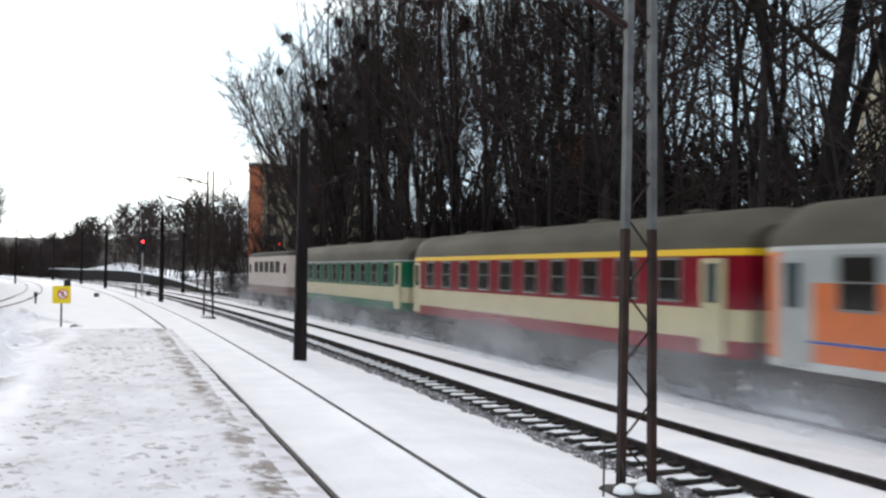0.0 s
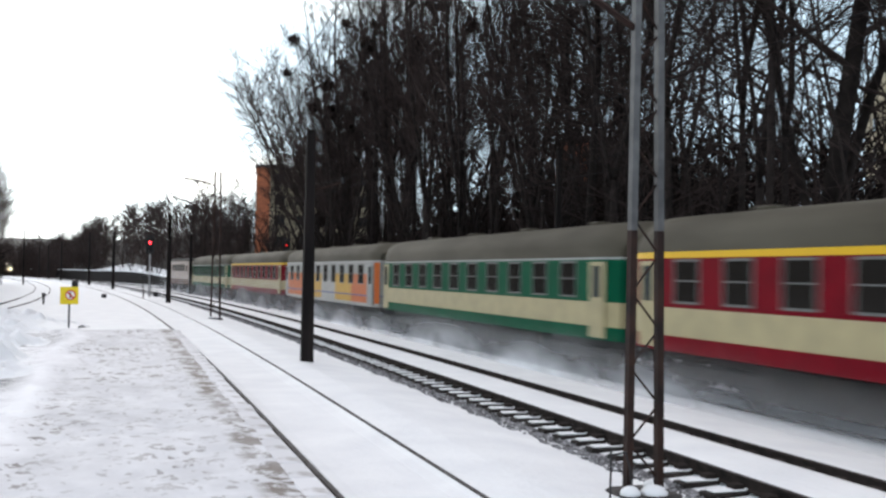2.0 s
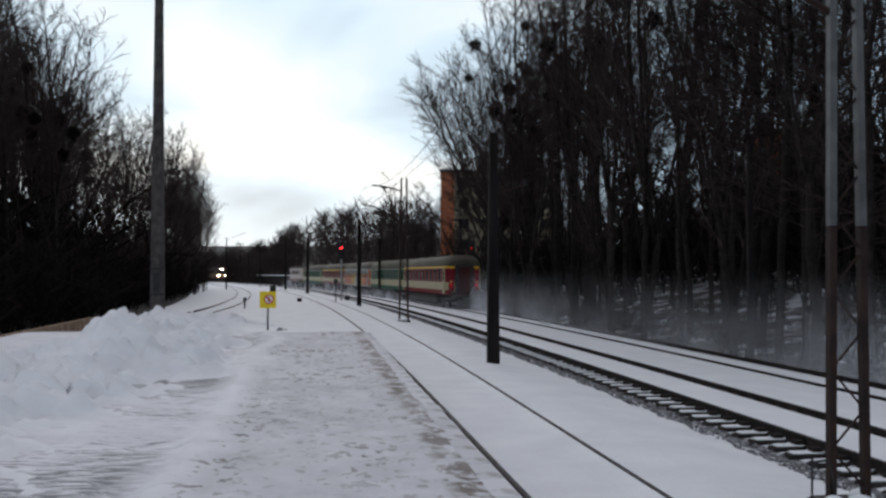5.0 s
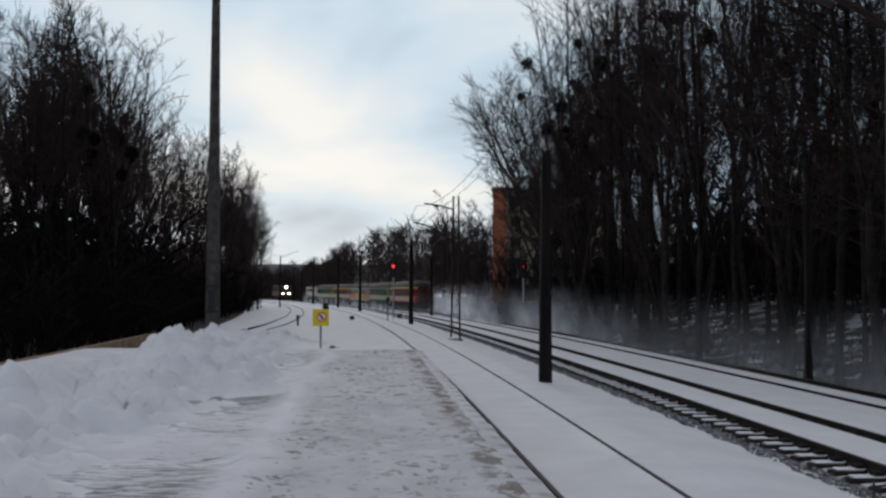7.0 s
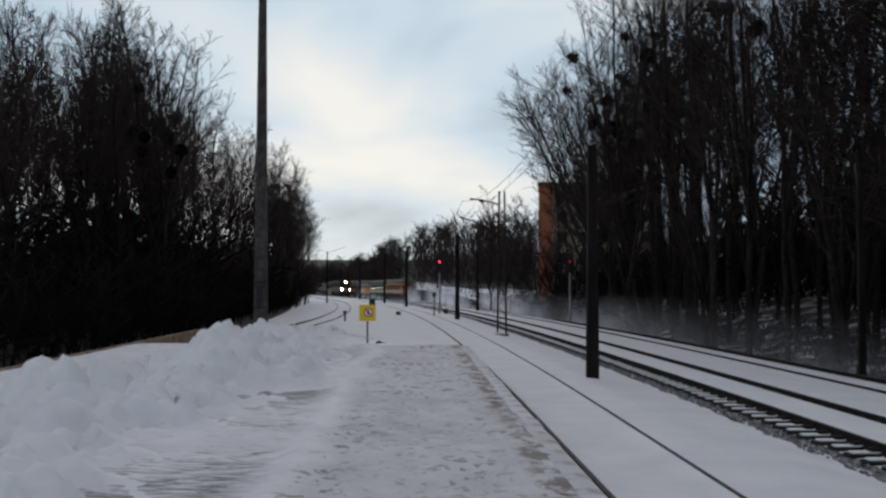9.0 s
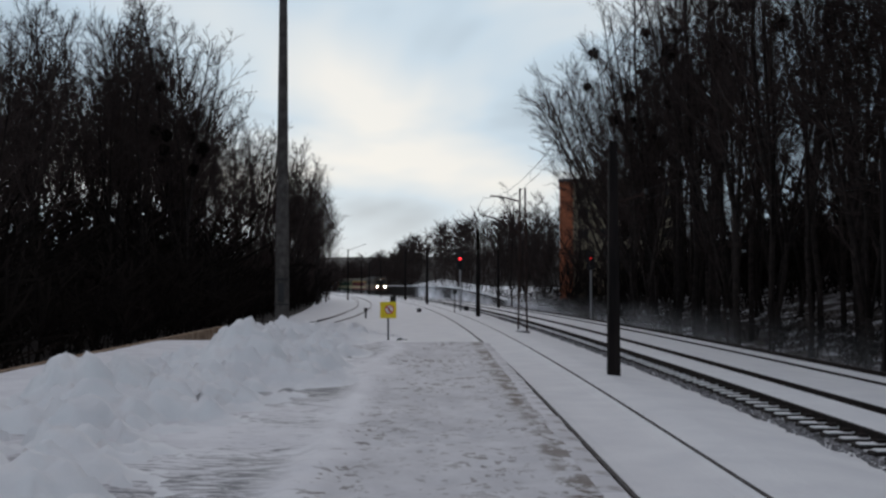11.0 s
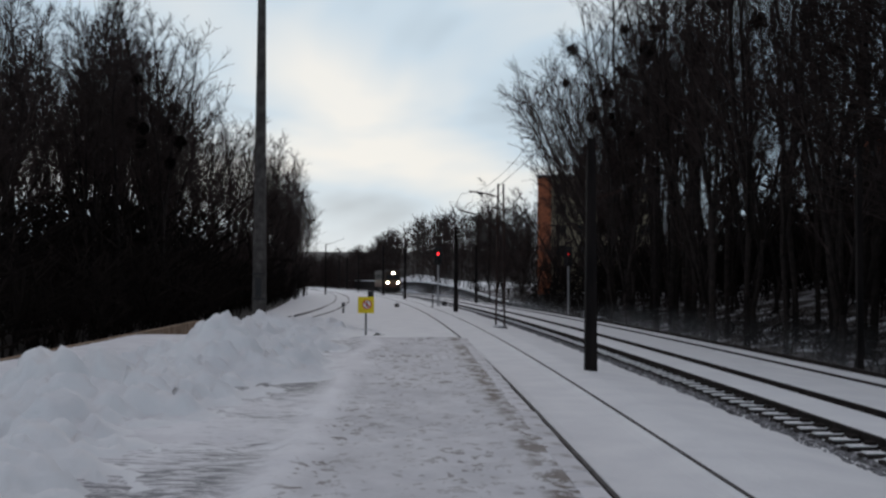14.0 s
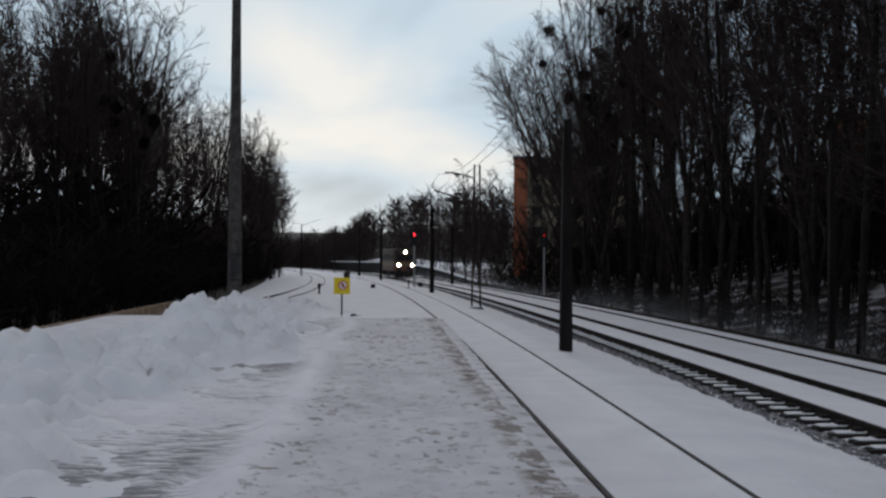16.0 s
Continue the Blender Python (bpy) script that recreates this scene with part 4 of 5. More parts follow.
def build_far_woods():
    """The wooded hill past the bend, too far off to tell its trees apart."""
    rng = random.Random(33)
    tw = Twigs()
    for i in range(500):
        x, y = (rng.uniform(-110, 90), rng.uniform(300, 410)) if i < 350 else (rng.uniform(-62, -6), rng.uniform(290, 400))
        d, s = world_to_line(x, y)
        z = ground_z(d, s) - 0.3
        h = rng.uniform(7, 9.5) + (6 * smooth(-15, -8, x) + 4 * smooth(-8, 14, x)) * rng.uniform(0.7, 1.15)
        top = Vector((x + rng.gauss(0, 0.4), y, z + h))
        tw.stem(Vector((x, y, z)), top, 0.24, 0.08)
        for k in range(28):
            f = rng.uniform(0.0, 1.0)
            a = rng.uniform(0, 6.283)
            p = Vector((x, y, z)).lerp(top, f)
            ln = h * 0.32 * (1.15 - 0.6 * f) * rng.uniform(0.6, 1.2)
            q = p + Vector((math.cos(a), math.sin(a), rng.uniform(0.3, 1.3))).normalized() * ln
            tw.stem(p, q, 0.11, 0.06)
            for _ in range(2):
                e = q + Vector((rng.gauss(0, 1), rng.gauss(0, 1), rng.gauss(0.6, 0.6))).normalized() * ln * 0.6
                tw.stem(p.lerp(q, rng.uniform(0.4, 0.9)), e, 0.07, 0.04)
    ob = new("far_woods", tw.mesh("far_woods", TWIG))
    tagged(ob, "dark bare woods on the far hill past the bend", "woods", kind="stuff")


build_far_woods()


# ---- buildings ----
ORANGE = mat("orange_render", (0.40, 0.135, 0.065), (0.33, 0.11, 0.055), 0.7, 0.9)
CREAM = mat("cream_render", (0.34, 0.29, 0.20), (0.28, 0.24, 0.17), 0.5, 0.9)
OLIVE = mat("olive_render", (0.13, 0.12, 0.085), (0.10, 0.10, 0.075), 0.5, 0.9)
GLASS = mat("dark_window_glass", (0.02, 0.025, 0.03), rough=0.08, spec=0.6)
ROOFF = mat("roof_felt", (0.10, 0.09, 0.09), (0.16, 0.15, 0.15), 1.0, 0.9)


def block(label, at, w, dpt, hgt, storeys, wall, end_wall, bays):
    b = thing("apartment_building", label, "building", "blocks of flats behind the wood", at=at)
    part("wall", Geo().box(0, w, 0, dpt, -3, hgt), wall, b)
    part("end_panel", Geo().box(-0.12, 1.9, -0.12, dpt + 0.1, -3, hgt + 0.3), end_wall, b, "orange painted end panel")
    part("roof", Geo().box(-0.3, w + 0.3, -0.3, dpt + 0.3, hgt + 0.302, hgt + 0.65, 0.05), ROOFF, b)
    part("snow_on_roof", Geo().box(-0.2, w + 0.2, -0.2, dpt + 0.2, hgt + 0.654, hgt + 0.75, 0.03), SNOW, b)
    step = hgt / storeys
    win = Geo().box(-0.7, 0.7, -0.03, 0.02, -0.65, 0.65).mesh("window", GLASS)
    frm = Geo()
    for x0, x1, z0, z1 in ((-0.78, 0.78, 0.65, 0.75), (-0.78, 0.78, -0.75, -0.65), (-0.78, -0.7, -0.65, 0.65), (0.7, 0.78, -0.65, 0.65), (-0.03, 0.03, -0.65, 0.65)):
        frm.box(x0, x1, -0.06, 0.02, z0, z1)
    frm = frm.mesh("window_frame", OLIVE)
    for i in range(bays):
        for k in range(storeys):
            o = part("window", win, None, b, at=pose(3.4 + i * (w - 4.5) / max(1, bays - 1), -0.02, step * (k + 0.55)))
            part("window_frame", frm, None, o)
    sidew = Geo().box(-0.03, 0.02, -0.6, 0.6, -0.65, 0.65).mesh("window", GLASS)
    for k in range(storeys):
        part("window", sidew, None, b, at=pose(-0.14, dpt * 0.5, step * (k + 0.55)))


block("orange and cream block of flats behind bare trees", pose(19.0, 150, 2.0, 0, 0, -8), 17, 11, 15.5, 5, CREAM, ORANGE, 5)
block("pale block of flats seen between trunks", pose(36, 78, 3.2, 0, 0, -20), 9, 10, 10.5, 3, OLIVE, ORANGE, 3)
block("tall yellowish block of flats far behind the trees", pose(66, 74, 4.5, 0, 0, -32), 20, 11, 17.0, 6, CREAM, CREAM, 6)


def retaining_wall():
    g, cap = Geo(), Geo()
    rings, caps = [], []
    for i in range(32):
        s = 118 + 7 * i
        d = 18.5 + 3 * smooth(118, 180, s)
        top = -0.6 + 2.3 * smooth(130, 225, s)
        rings.append([line(d + a, s, z)[0] for a, z in ((0, -1.5), (0.5, -1.5), (0.5, top), (0, top))])
        caps.append([line(d + a, s, z)[0] for a, z in ((-0.05, top + 0.004), (0.55, top + 0.004), (0.5, top + 0.2), (0, top + 0.2))])
    w = part("retaining_wall", g.sweep(rings, True, True), TAR)
    tagged(w, "long low dark retaining wall with snow on top", "wall", kind="structure")
    part("snow_cap", cap.sweep(caps, True, True), SNOW, w, "snow lying on the wall")


retaining_wall()


# ---- overhead line ----
def wires():
    for d, zc in ((3.04, 5.55), (8.0, 5.5), (12.75, 5.3)):
        spans = [-38, 10.25, 51.0, 98.0, 145.0, 195.0, 245.0]
        w = thing("overhead_wire", "thin dark overhead contact wire with its carrier", "wire", "overhead wires", "structure")
        low, up = Geo(), Geo()
        for a, b in zip(spans, spans[1:]):
            pl, pu = [], []
            for i in range(13):
                k = i / 12
                s = a + (b - a) * k
                pl.append(line(d + 0.15 * (1 if spans.index(a) % 2 else -1) * (1 - 2 * k), s, zc)[0])
                pu.append(line(d, s, zc + 1.25 - 0.95 * 4 * k * (1 - k))[0])
                if 0 < i < 12 and i % 2 == 0:
                    low.tube([pl[-1], pu[-1]], 0.004, 3, False)
            low.tube(pl, 0.009, 4, False)
            up.tube(pu, 0.009, 4, False)
        part("contact_wire", low, WIRE, w)
        part("carrier_wire", up, WIRE, w)


wires()


# ---- trains ----
RED = mat("coach_red", (0.165, 0.005, 0.012), (0.125, 0.004, 0.010), 2.0, 0.6, spec=0.04)
GREEN = mat("coach_green", (0.003, 0.082, 0.040), (0.002, 0.066, 0.032), 2.0, 0.6, spec=0.04)
COACHCREAM = mat("coach_cream", (0.40, 0.34, 0.185), (0.33, 0.285, 0.16), 2.0, 0.5, spec=0.4)
COACHYELLOW = mat("coach_yellow_stripe", (0.66, 0.40, 0.008), rough=0.5)
COACHGREY = mat("coach_pale_grey", (0.30, 0.31, 0.29), (0.25, 0.255, 0.245), 2.0, 0.5)
COACHORANGE = mat("coach_orange", (0.50, 0.115, 0.02), (0.42, 0.10, 0.018), 2.0, 0.5)
COACHGOLD = mat("coach_gold", (0.52, 0.31, 0.04), (0.45, 0.26, 0.035), 2.0, 0.5)
COACHBLUE = mat("coach_blue_line", (0.03, 0.05, 0.22), rough=0.5)
COACHROOF = mat("coach_roof_grime", (0.046, 0.040, 0.026), (0.072, 0.064, 0.045), 1.3, 0.8, stretch=(1, 0.25, 1))
PANELWHITE = mat("coach_off_white", (0.40, 0.40, 0.38), (0.33, 0.33, 0.315), 2.0, 0.5)
UNDER = mat("underframe_grime", (0.012, 0.011, 0.010), (0.028, 0.025, 0.022), 3.0, 0.9)
TAIL = mat("lit_tail_lamp", (0.4, 0.0, 0.0), rough=0.3, emit=(1.0, 0.0, 0.006), power=0.55)
# a slight emission stands in for light the reflector throws back
TAILDIM = mat("amber_reflector_faint_glow", (0.6, 0.2, 0.02), rough=0.3, emit=(1.0, 0.3, 0.02), power=0.03)
LOCOWHITE = mat("loco_pale_pink", (0.46, 0.39, 0.34), (0.38, 0.32, 0.28), 2.0, 0.6)
LOCOBROWN = mat("loco_brown", (0.12, 0.055, 0.035), (0.09, 0.045, 0.03), 2.0, 0.6)
LOCOCREAM = mat("loco_cream", (0.16, 0.11, 0.06), (0.12, 0.085, 0.05), 2.0, 0.6)
LOCODARK = mat("loco_dark_brown", (0.040, 0.026, 0.016), (0.028, 0.019, 0.012), 2.0, 0.6)
ENDDOOR = mat("dull_red_door", (0.06, 0.009, 0.010), (0.04, 0.008, 0.008), 3.0, 0.7, spec=0.1)
FRAMEGREY = mat("window_frame_grey", (0.13, 0.13, 0.125), rough=0.6)
PALEGLASS = mat("grey_window_glass", (0.05, 0.06, 0.06), rough=0.12, spec=0.6)


def shell(half, ylist, bands, roof=True):
    """A swept body: rings of (half width factor, y) with height bands, each of them (z0, z1, material index)."""
    g = Geo()
    for z0, z1, mi in bands:
        for sx in (-1, 1):
            for (ya, ka), (yb, kb) in zip(ylist, ylist[1:]):
                xa, xb = sx * half * ka, sx * half * kb
                q = [(xa, ya, z0), (xb, yb, z0), (xb, yb, z1), (xa, ya, z1)]
                g.add(q, [(0, 1, 2, 3) if sx > 0 else (3, 2, 1, 0)], mi)
        for y, k, o in ((ylist[0][0], ylist[0][1], 1), (ylist[-1][0], ylist[-1][1], -1)):
            q = [(-half * k, y, z0), (half * k, y, z0), (half * k, y, z1), (-half * k, y, z1)]
            g.add(q, [(0, 1, 2, 3) if o > 0 else (3, 2, 1, 0)], mi)
    lo = bands[0][0]
    g.add([(sx * half * k, y, lo) for y, k in ylist for sx in (-1, 1)], [(2 * i, 2 * i + 1, 2 * i + 3, 2 * i + 2) for i in range(len(ylist) - 1)], bands[0][2])
    return g


def roof_mesh(half, ylist, z0, z1):
    rings = []
    for i, (y, k) in enumerate(ylist):
        drop = 0.35 if i in (0, len(ylist) - 1) else 0.0
        ring = []
        for j in range(15):
            a = math.pi * j / 14
            c = math.cos(a)
            ring.append((half * k * math.copysign(abs(c) ** 0.8, c), y, z0 + (z1 - z0 - drop) * math.sin(a) ** 0.75))
        rings.append(ring)
    return Geo().sweep(rings, False, False).add(rings[0], [tuple(range(15))]).add(rings[-1], [tuple(range(14, -1, -1))])


def bogie(parent, y):
    b = part("bogie", Geo().box(-1.05, -0.95, y - 1.7, y + 1.7, 0.45, 0.75, 0.04).box(0.95, 1.05, y - 1.7, y + 1.7, 0.45, 0.75, 0.04).box(-0.95, 0.95, y - 0.3, y + 0.3, 0.5, 0.8, 0.04), UNDER, parent)
    for yy in (y - 1.25, y + 1.25):
        for sx in (-1, 1):
            part("wheel", Geo().tube([(sx * 0.69, yy, 0.46), (sx * 0.82, yy, 0.46)], [0.47, 0.45], 20), UNDER, b)


COACHGLASS = mat("coach_window_glass", (0.016, 0.014, 0.012), rough=0.15, spec=0.22)
BODY = 22.0


def coach(name, label, livery):
    c = thing(name, label, "railway coach", "coaches of the departing train")
    half, hl = 1.42, BODY / 2
    ys = [(-hl, 0.86), (-hl + 0.55, 0.95), (-hl + 1.4, 1.0), (hl - 1.4, 1.0), (hl - 0.55, 0.95), (hl, 0.86)]
    if livery == "mixed":
        mats = [PANELWHITE, COACHGREY, COACHBLUE]
        bands = [(1.02, 1.17, 0), (1.17, 1.50, 1), (1.50, 1.55, 2), (1.55, 2.1, 1), (2.1, 2.6, 1), (2.6, 3.12, 1), (3.12, 3.2, 0)]
    else:
        main = RED if livery == "red" else GREEN
        stripe = COACHYELLOW if livery == "red" else COACHGREY
        mats = [main, COACHCREAM, stripe]
        bands = [(1.02, 1.36, 0), (1.36, 1.98, 1), (1.98, 3.06, 0), (3.06, 3.2 if livery == "red" else 3.12, 2)]
    part("body", shell(half, ys, bands), mats, c)
    part("roof", roof_mesh(half, ys, bands[-1][1] + 0.002, 4.07), COACHROOF, c, "grimy grey rounded roof", smooth=True)
    if livery == "mixed":
        spans = [(-9.5, -6.6, COACHORANGE), (-6.6, -3.2, COACHGOLD), (-3.2, 0.0, PANELWHITE), (0.0, 3.6, COACHGOLD), (3.6, 6.4, COACHORANGE), (6.4, 9.5, COACHORANGE)]
        for a, b, m in spans:
            for sx in (-1, 1):
                x0, x1 = sorted((sx * (half + 0.002), sx * (half + 0.006)))
                part("side_panel", Geo().box(x0, x1, a, b, 1.56, 2.55 if m is not PANELWHITE else 2.2), m, c, "coloured advertising panel")
                part("side_panel", Geo().box(x0, x1, a, b, 1.18, 1.495), m, c)
        for sx in (-1, 1):
            for o in (-1, 1):
                (ya, ka), (yb, kb) = (o * hl, 0.86), (o * (hl - 0.5), 0.942)
                q = [(sx * (half * k + e), y, z) for e in (0.001, 0.008) for y, k in ((ya, ka), (yb, kb)) for z in (1.18, 3.1)]
                part("corner_panel", Geo().add(q, [(0, 1, 3, 2), (4, 6, 7, 5), (0, 4, 5, 1), (2, 3, 7, 6), (1, 5, 7, 3), (0, 2, 6, 4)]), COACHORANGE, c, "orange painted corner")
    n = 10
    for sx in (-1, 1):
        base = (half + 0.002) * sx
        x0, x1 = sorted((base, base + 0.012 * sx))
        p0, p1 = sorted((base, base + 0.005 * sx))
        for i in range(n):
            y = -8.4 + 16.8 * i / (n - 1)
            w = 0.45
            pane = part("window", Geo().box(p0, p1, y - w, y + w, 2.12, 2.98), COACHGLASS, c, "dark window pane")
            f = Geo()
            f.box(x0, x1, y - w - 0.05, y - w, 2.07, 3.03).box(x0, x1, y + w, y + w + 0.05, 2.07, 3.03)
            f.box(x0, x1, y - w, y + w, 2.07, 2.12).box(x0, x1, y - w, y + w, 2.98, 3.03).box(x0, x1, y - w, y + w, 2.55, 2.58)
            part("window_frame", f, FRAMEGREY, pane)
        for y in (-hl + 0.95, hl - 0.95):
            dr = part("door", Geo().box(*sorted((sx * (half * 0.965), sx * (half * 0.965 + 0.06))), y - 0.40, y + 0.40, 1.08, 3.0, 0.01), COACHCREAM if livery != "mixed" else COACHGREY, c, "pale entrance door")
            part("door_window", Geo().box(*sorted((sx * (half * 0.965 + 0.062), sx * (half * 0.965 + 0.07))), y - 0.22, y + 0.22, 2.1, 2.9), PALEGLASS, dr)
            part("step", Geo().box(*sorted((sx * 1.0, sx * 1.38)), y - 0.4, y + 0.4, 0.62, 0.68), UNDER, c)
    for o in (-1, 1):
        y = o * hl
        gang = Geo().box(-0.72, 0.72, *sorted((y + o * 0.002, y + o * 0.30)), 1.1, 3.35, 0.12)
        part("gangway", gang, UNDER, c, "black rubber gangway")
        part("end_door", Geo().box(-0.42, 0.42, *sorted((y + o * 0.303, y + o * 0.32)), 1.25, 3.1), ENDDOOR if livery == "red" else COACHGREY, c, "end door")
        for sx in (-1, 1):
            part("buffer", Geo().tube([(sx * 0.87, y, 1.05), (sx * 0.87, y + o * 0.33, 1.05), (sx * 0.87, y + o * 0.335, 1.05), (sx * 0.87, y + o * 0.38, 1.05)], [0.08, 0.08, 0.24, 0.24], 12), UNDER, c)
        part("end_beam", Geo().box(-1.2, 1.2, *sorted((y, y + o * 0.1)), 0.86, 1.016, 0.01), UNDER, c)
    for y in (-hl + 3.0, hl - 3.0):
        bogie(c, y)
    part("underframe", Geo().box(-0.85, 0.85, -hl + 0.4, hl - 0.4, 0.78, 1.014, 0.03), UNDER, c)
    # Equipment boxes, run long and low to stand in for shade under the coach
    for y0, y1, zz in ((-6.2, -2.5, 0.30), (-2.35, 1.5, 0.24), (1.65, 6.2, 0.28)):
        part("equipment_box", Geo().box(-1.25, 1.25, y0, y1, zz, 1.01, 0.05), UNDER, c)
    for k in range(4):
        part("roof_vent", Geo().box(-0.25, 0.25, -7.5 + 5 * k - 0.3, -7.5 + 5 * k + 0.3, 4.0, 4.17, 0.05), COACHROOF, c)
    return c


def tail_lamps(c):
    y = -BODY / 2
    for sx in (-1, 1):
        part("end_panel", Geo().box(*sorted((sx * 0.74, sx * 1.205)), y - 0.014, y - 0.003, 1.03, 3.05, 0.004), RED, c, "red painted end")
        part("tail_lamp", Geo().disc((sx * 1.0, y - 0.035, 1.75), 0.075, (0, 1, 0), 0.06, 14), TAIL, c, "lit red tail lamp")
        part("reflector", Geo().disc((sx * 1.0, y - 0.035, 2.02), 0.08, (0, 1, 0), 0.04, 12), TAILDIM, c, "amber reflector")
        part("upper_marker", Geo().box(sx * 1.0 - 0.08, sx * 1.0 + 0.08, y - 0.05, y - 0.002, 2.95, 3.02), TAILDIM, c)


def loco(label, low, high, front, lit):
    c = thing("locomotive", label, "locomotive", "electric locomotives")
    half, hl = 1.48, 7.6
    ys = [(-hl, 0.80), (-hl + 0.45, 0.96), (-hl + 1.0, 1.0), (hl - 1.0, 1.0), (hl - 0.45, 0.96), (hl, 0.80)]
    part("body", shell(half, ys, [(0.95, 1.55, 0), (1.55, 2.15, 1), (2.15, 3.55, 2)]), [low, front, high], c)
    part("roof", roof_mesh(half, ys, 3.552, 3.95), UNDER, c, "grimy dark roof", smooth=True)
    for o in (-1, 1):
        y = o * hl
        for sx in (-1, 1):
            a, b = sorted((sx * 0.12, sx * 1.02))
            win = part("cab_window", Geo().box(a, b, *sorted((y + o * 0.003, y + o * 0.02)), 2.35, 3.05), GLASS, c, "dark windscreen pane")
            part("wiper", Geo().box(sx * 0.5 - 0.012, sx * 0.5 + 0.012, *sorted((y + o * 0.021, y + o * 0.035)), 2.36, 2.8), BLACK, win)
            part("side_window", Geo().box(*sorted((sx * (half - 0.02), sx * (half + 0.006))), *sorted((y - o * 1.9, y - o * 1.15)), 2.4, 3.05), GLASS, c)
            # lamp discs are oversize so the lit ones carry some of their glare
            ring = part("headlight_ring", Geo().disc((sx * 0.88, y + o * 0.03, 1.72), 0.19, (0, 1, 0), 0.06, 16), BLACK, c)
            part("headlight", Geo().disc((sx * 0.88, y + o * 0.065, 1.72), 0.18, (0, 1, 0), 0.02, 16), LAMPHEAD if lit and o > 0 else PALEGLASS, ring, "round headlight")
            part("buffer", Geo().tube([(sx * 0.87, y, 1.05), (sx * 0.87, y + o * 0.4, 1.05), (sx * 0.87, y + o * 0.405, 1.05), (sx * 0.87, y + o * 0.46, 1.05)], [0.09, 0.09, 0.24, 0.24], 12), UNDER, c)
        part("top_light", Geo().disc((0, y + o * 0.05, 3.40), 0.16, (0, 1, 0), 0.1, 16), LAMPHEAD if lit and o > 0 else PALEGLASS, c, "round top headlight")
        part("snow_plough", Geo().box(-1.25, 1.25, *sorted((y - o * 0.2, y + o * 0.1)), 0.18, 0.9, 0.05), UNDER, c)
        # pantograph
        p = part("pantograph", Geo().box(-0.7, 0.7, o * 4.6 - 0.5, o * 4.6 + 0.5, 3.98, 4.06, 0.02), RUST, c)
        arm = Geo()
        top = 5.15 if o > 0 else 4.3
        for sx in (-0.45, 0.45):
            arm.tube([(sx, o * 4.6 - 0.4, 4.06), (sx * 0.7, o * 4.6 + 0.7, (4.06 + top) / 2 + 0.02), (sx * 0.9, o * 4.6 - 0.1, top)], 0.03, 5)
        part("pantograph_arm", arm, RUST, p)
        part("collector", Geo().tube([(-0.95, o * 4.6 - 0.1, top - 0.08), (-0.6, o * 4.6 - 0.1, top), (0.6, o * 4.6 - 0.1, top), (0.95, o * 4.6 - 0.1, top - 0.08)], 0.03, 6), BLACK, p)
    for y in (-4.4, 4.4):
        bogie(c, y)
    part("equipment_box", Geo().box(-1.2, 1.2, -1.8, 1.8, 0.3, 0.94, 0.06), UNDER, c)
    for sx in (-1, 1):
        for k in range(5):
            x0, x1 = sorted((sx * (half + 0.002), sx * (half + 0.015)))
            part("louvre", Geo().box(x0, x1, -4.6 + 1.9 * k, -3.2 + 1.9 * k, 2.45, 3.2), UNDER, c)
    return c


PITCH = 22.6
REAR0, SPEED = -51.6, 25.3
TRAIN = []


def build_trains():
    red = coach("coach", "red and cream coach with a yellow stripe and grey roof", "red")
    green = coach("coach", "green and cream coach with a grey roof", "green")
    mixed = coach("coach", "grey coach with orange, gold and white advertising panels", "mixed")
    red2 = copy_thing(red, Matrix())
    tagged(red, "last red and cream coach with lit tail lamps")
    tail_lamps(red)
    green2 = copy_thing(green, Matrix())
    for i, c in enumerate((red, green, mixed, red2, green2)):
        TRAIN.append((c, PITCH * (i + 0.5)))
    TRAIN.append((loco("pale pink and brown electric locomotive pulling coaches", LOCOBROWN, LOCOWHITE, LOCOWHITE, False), PITCH * 5 + 8.3))


build_trains()
ONCOMING = loco("dark electric locomotive with three lit headlights", LOCOBROWN, LOCODARK, LOCOCREAM, True)


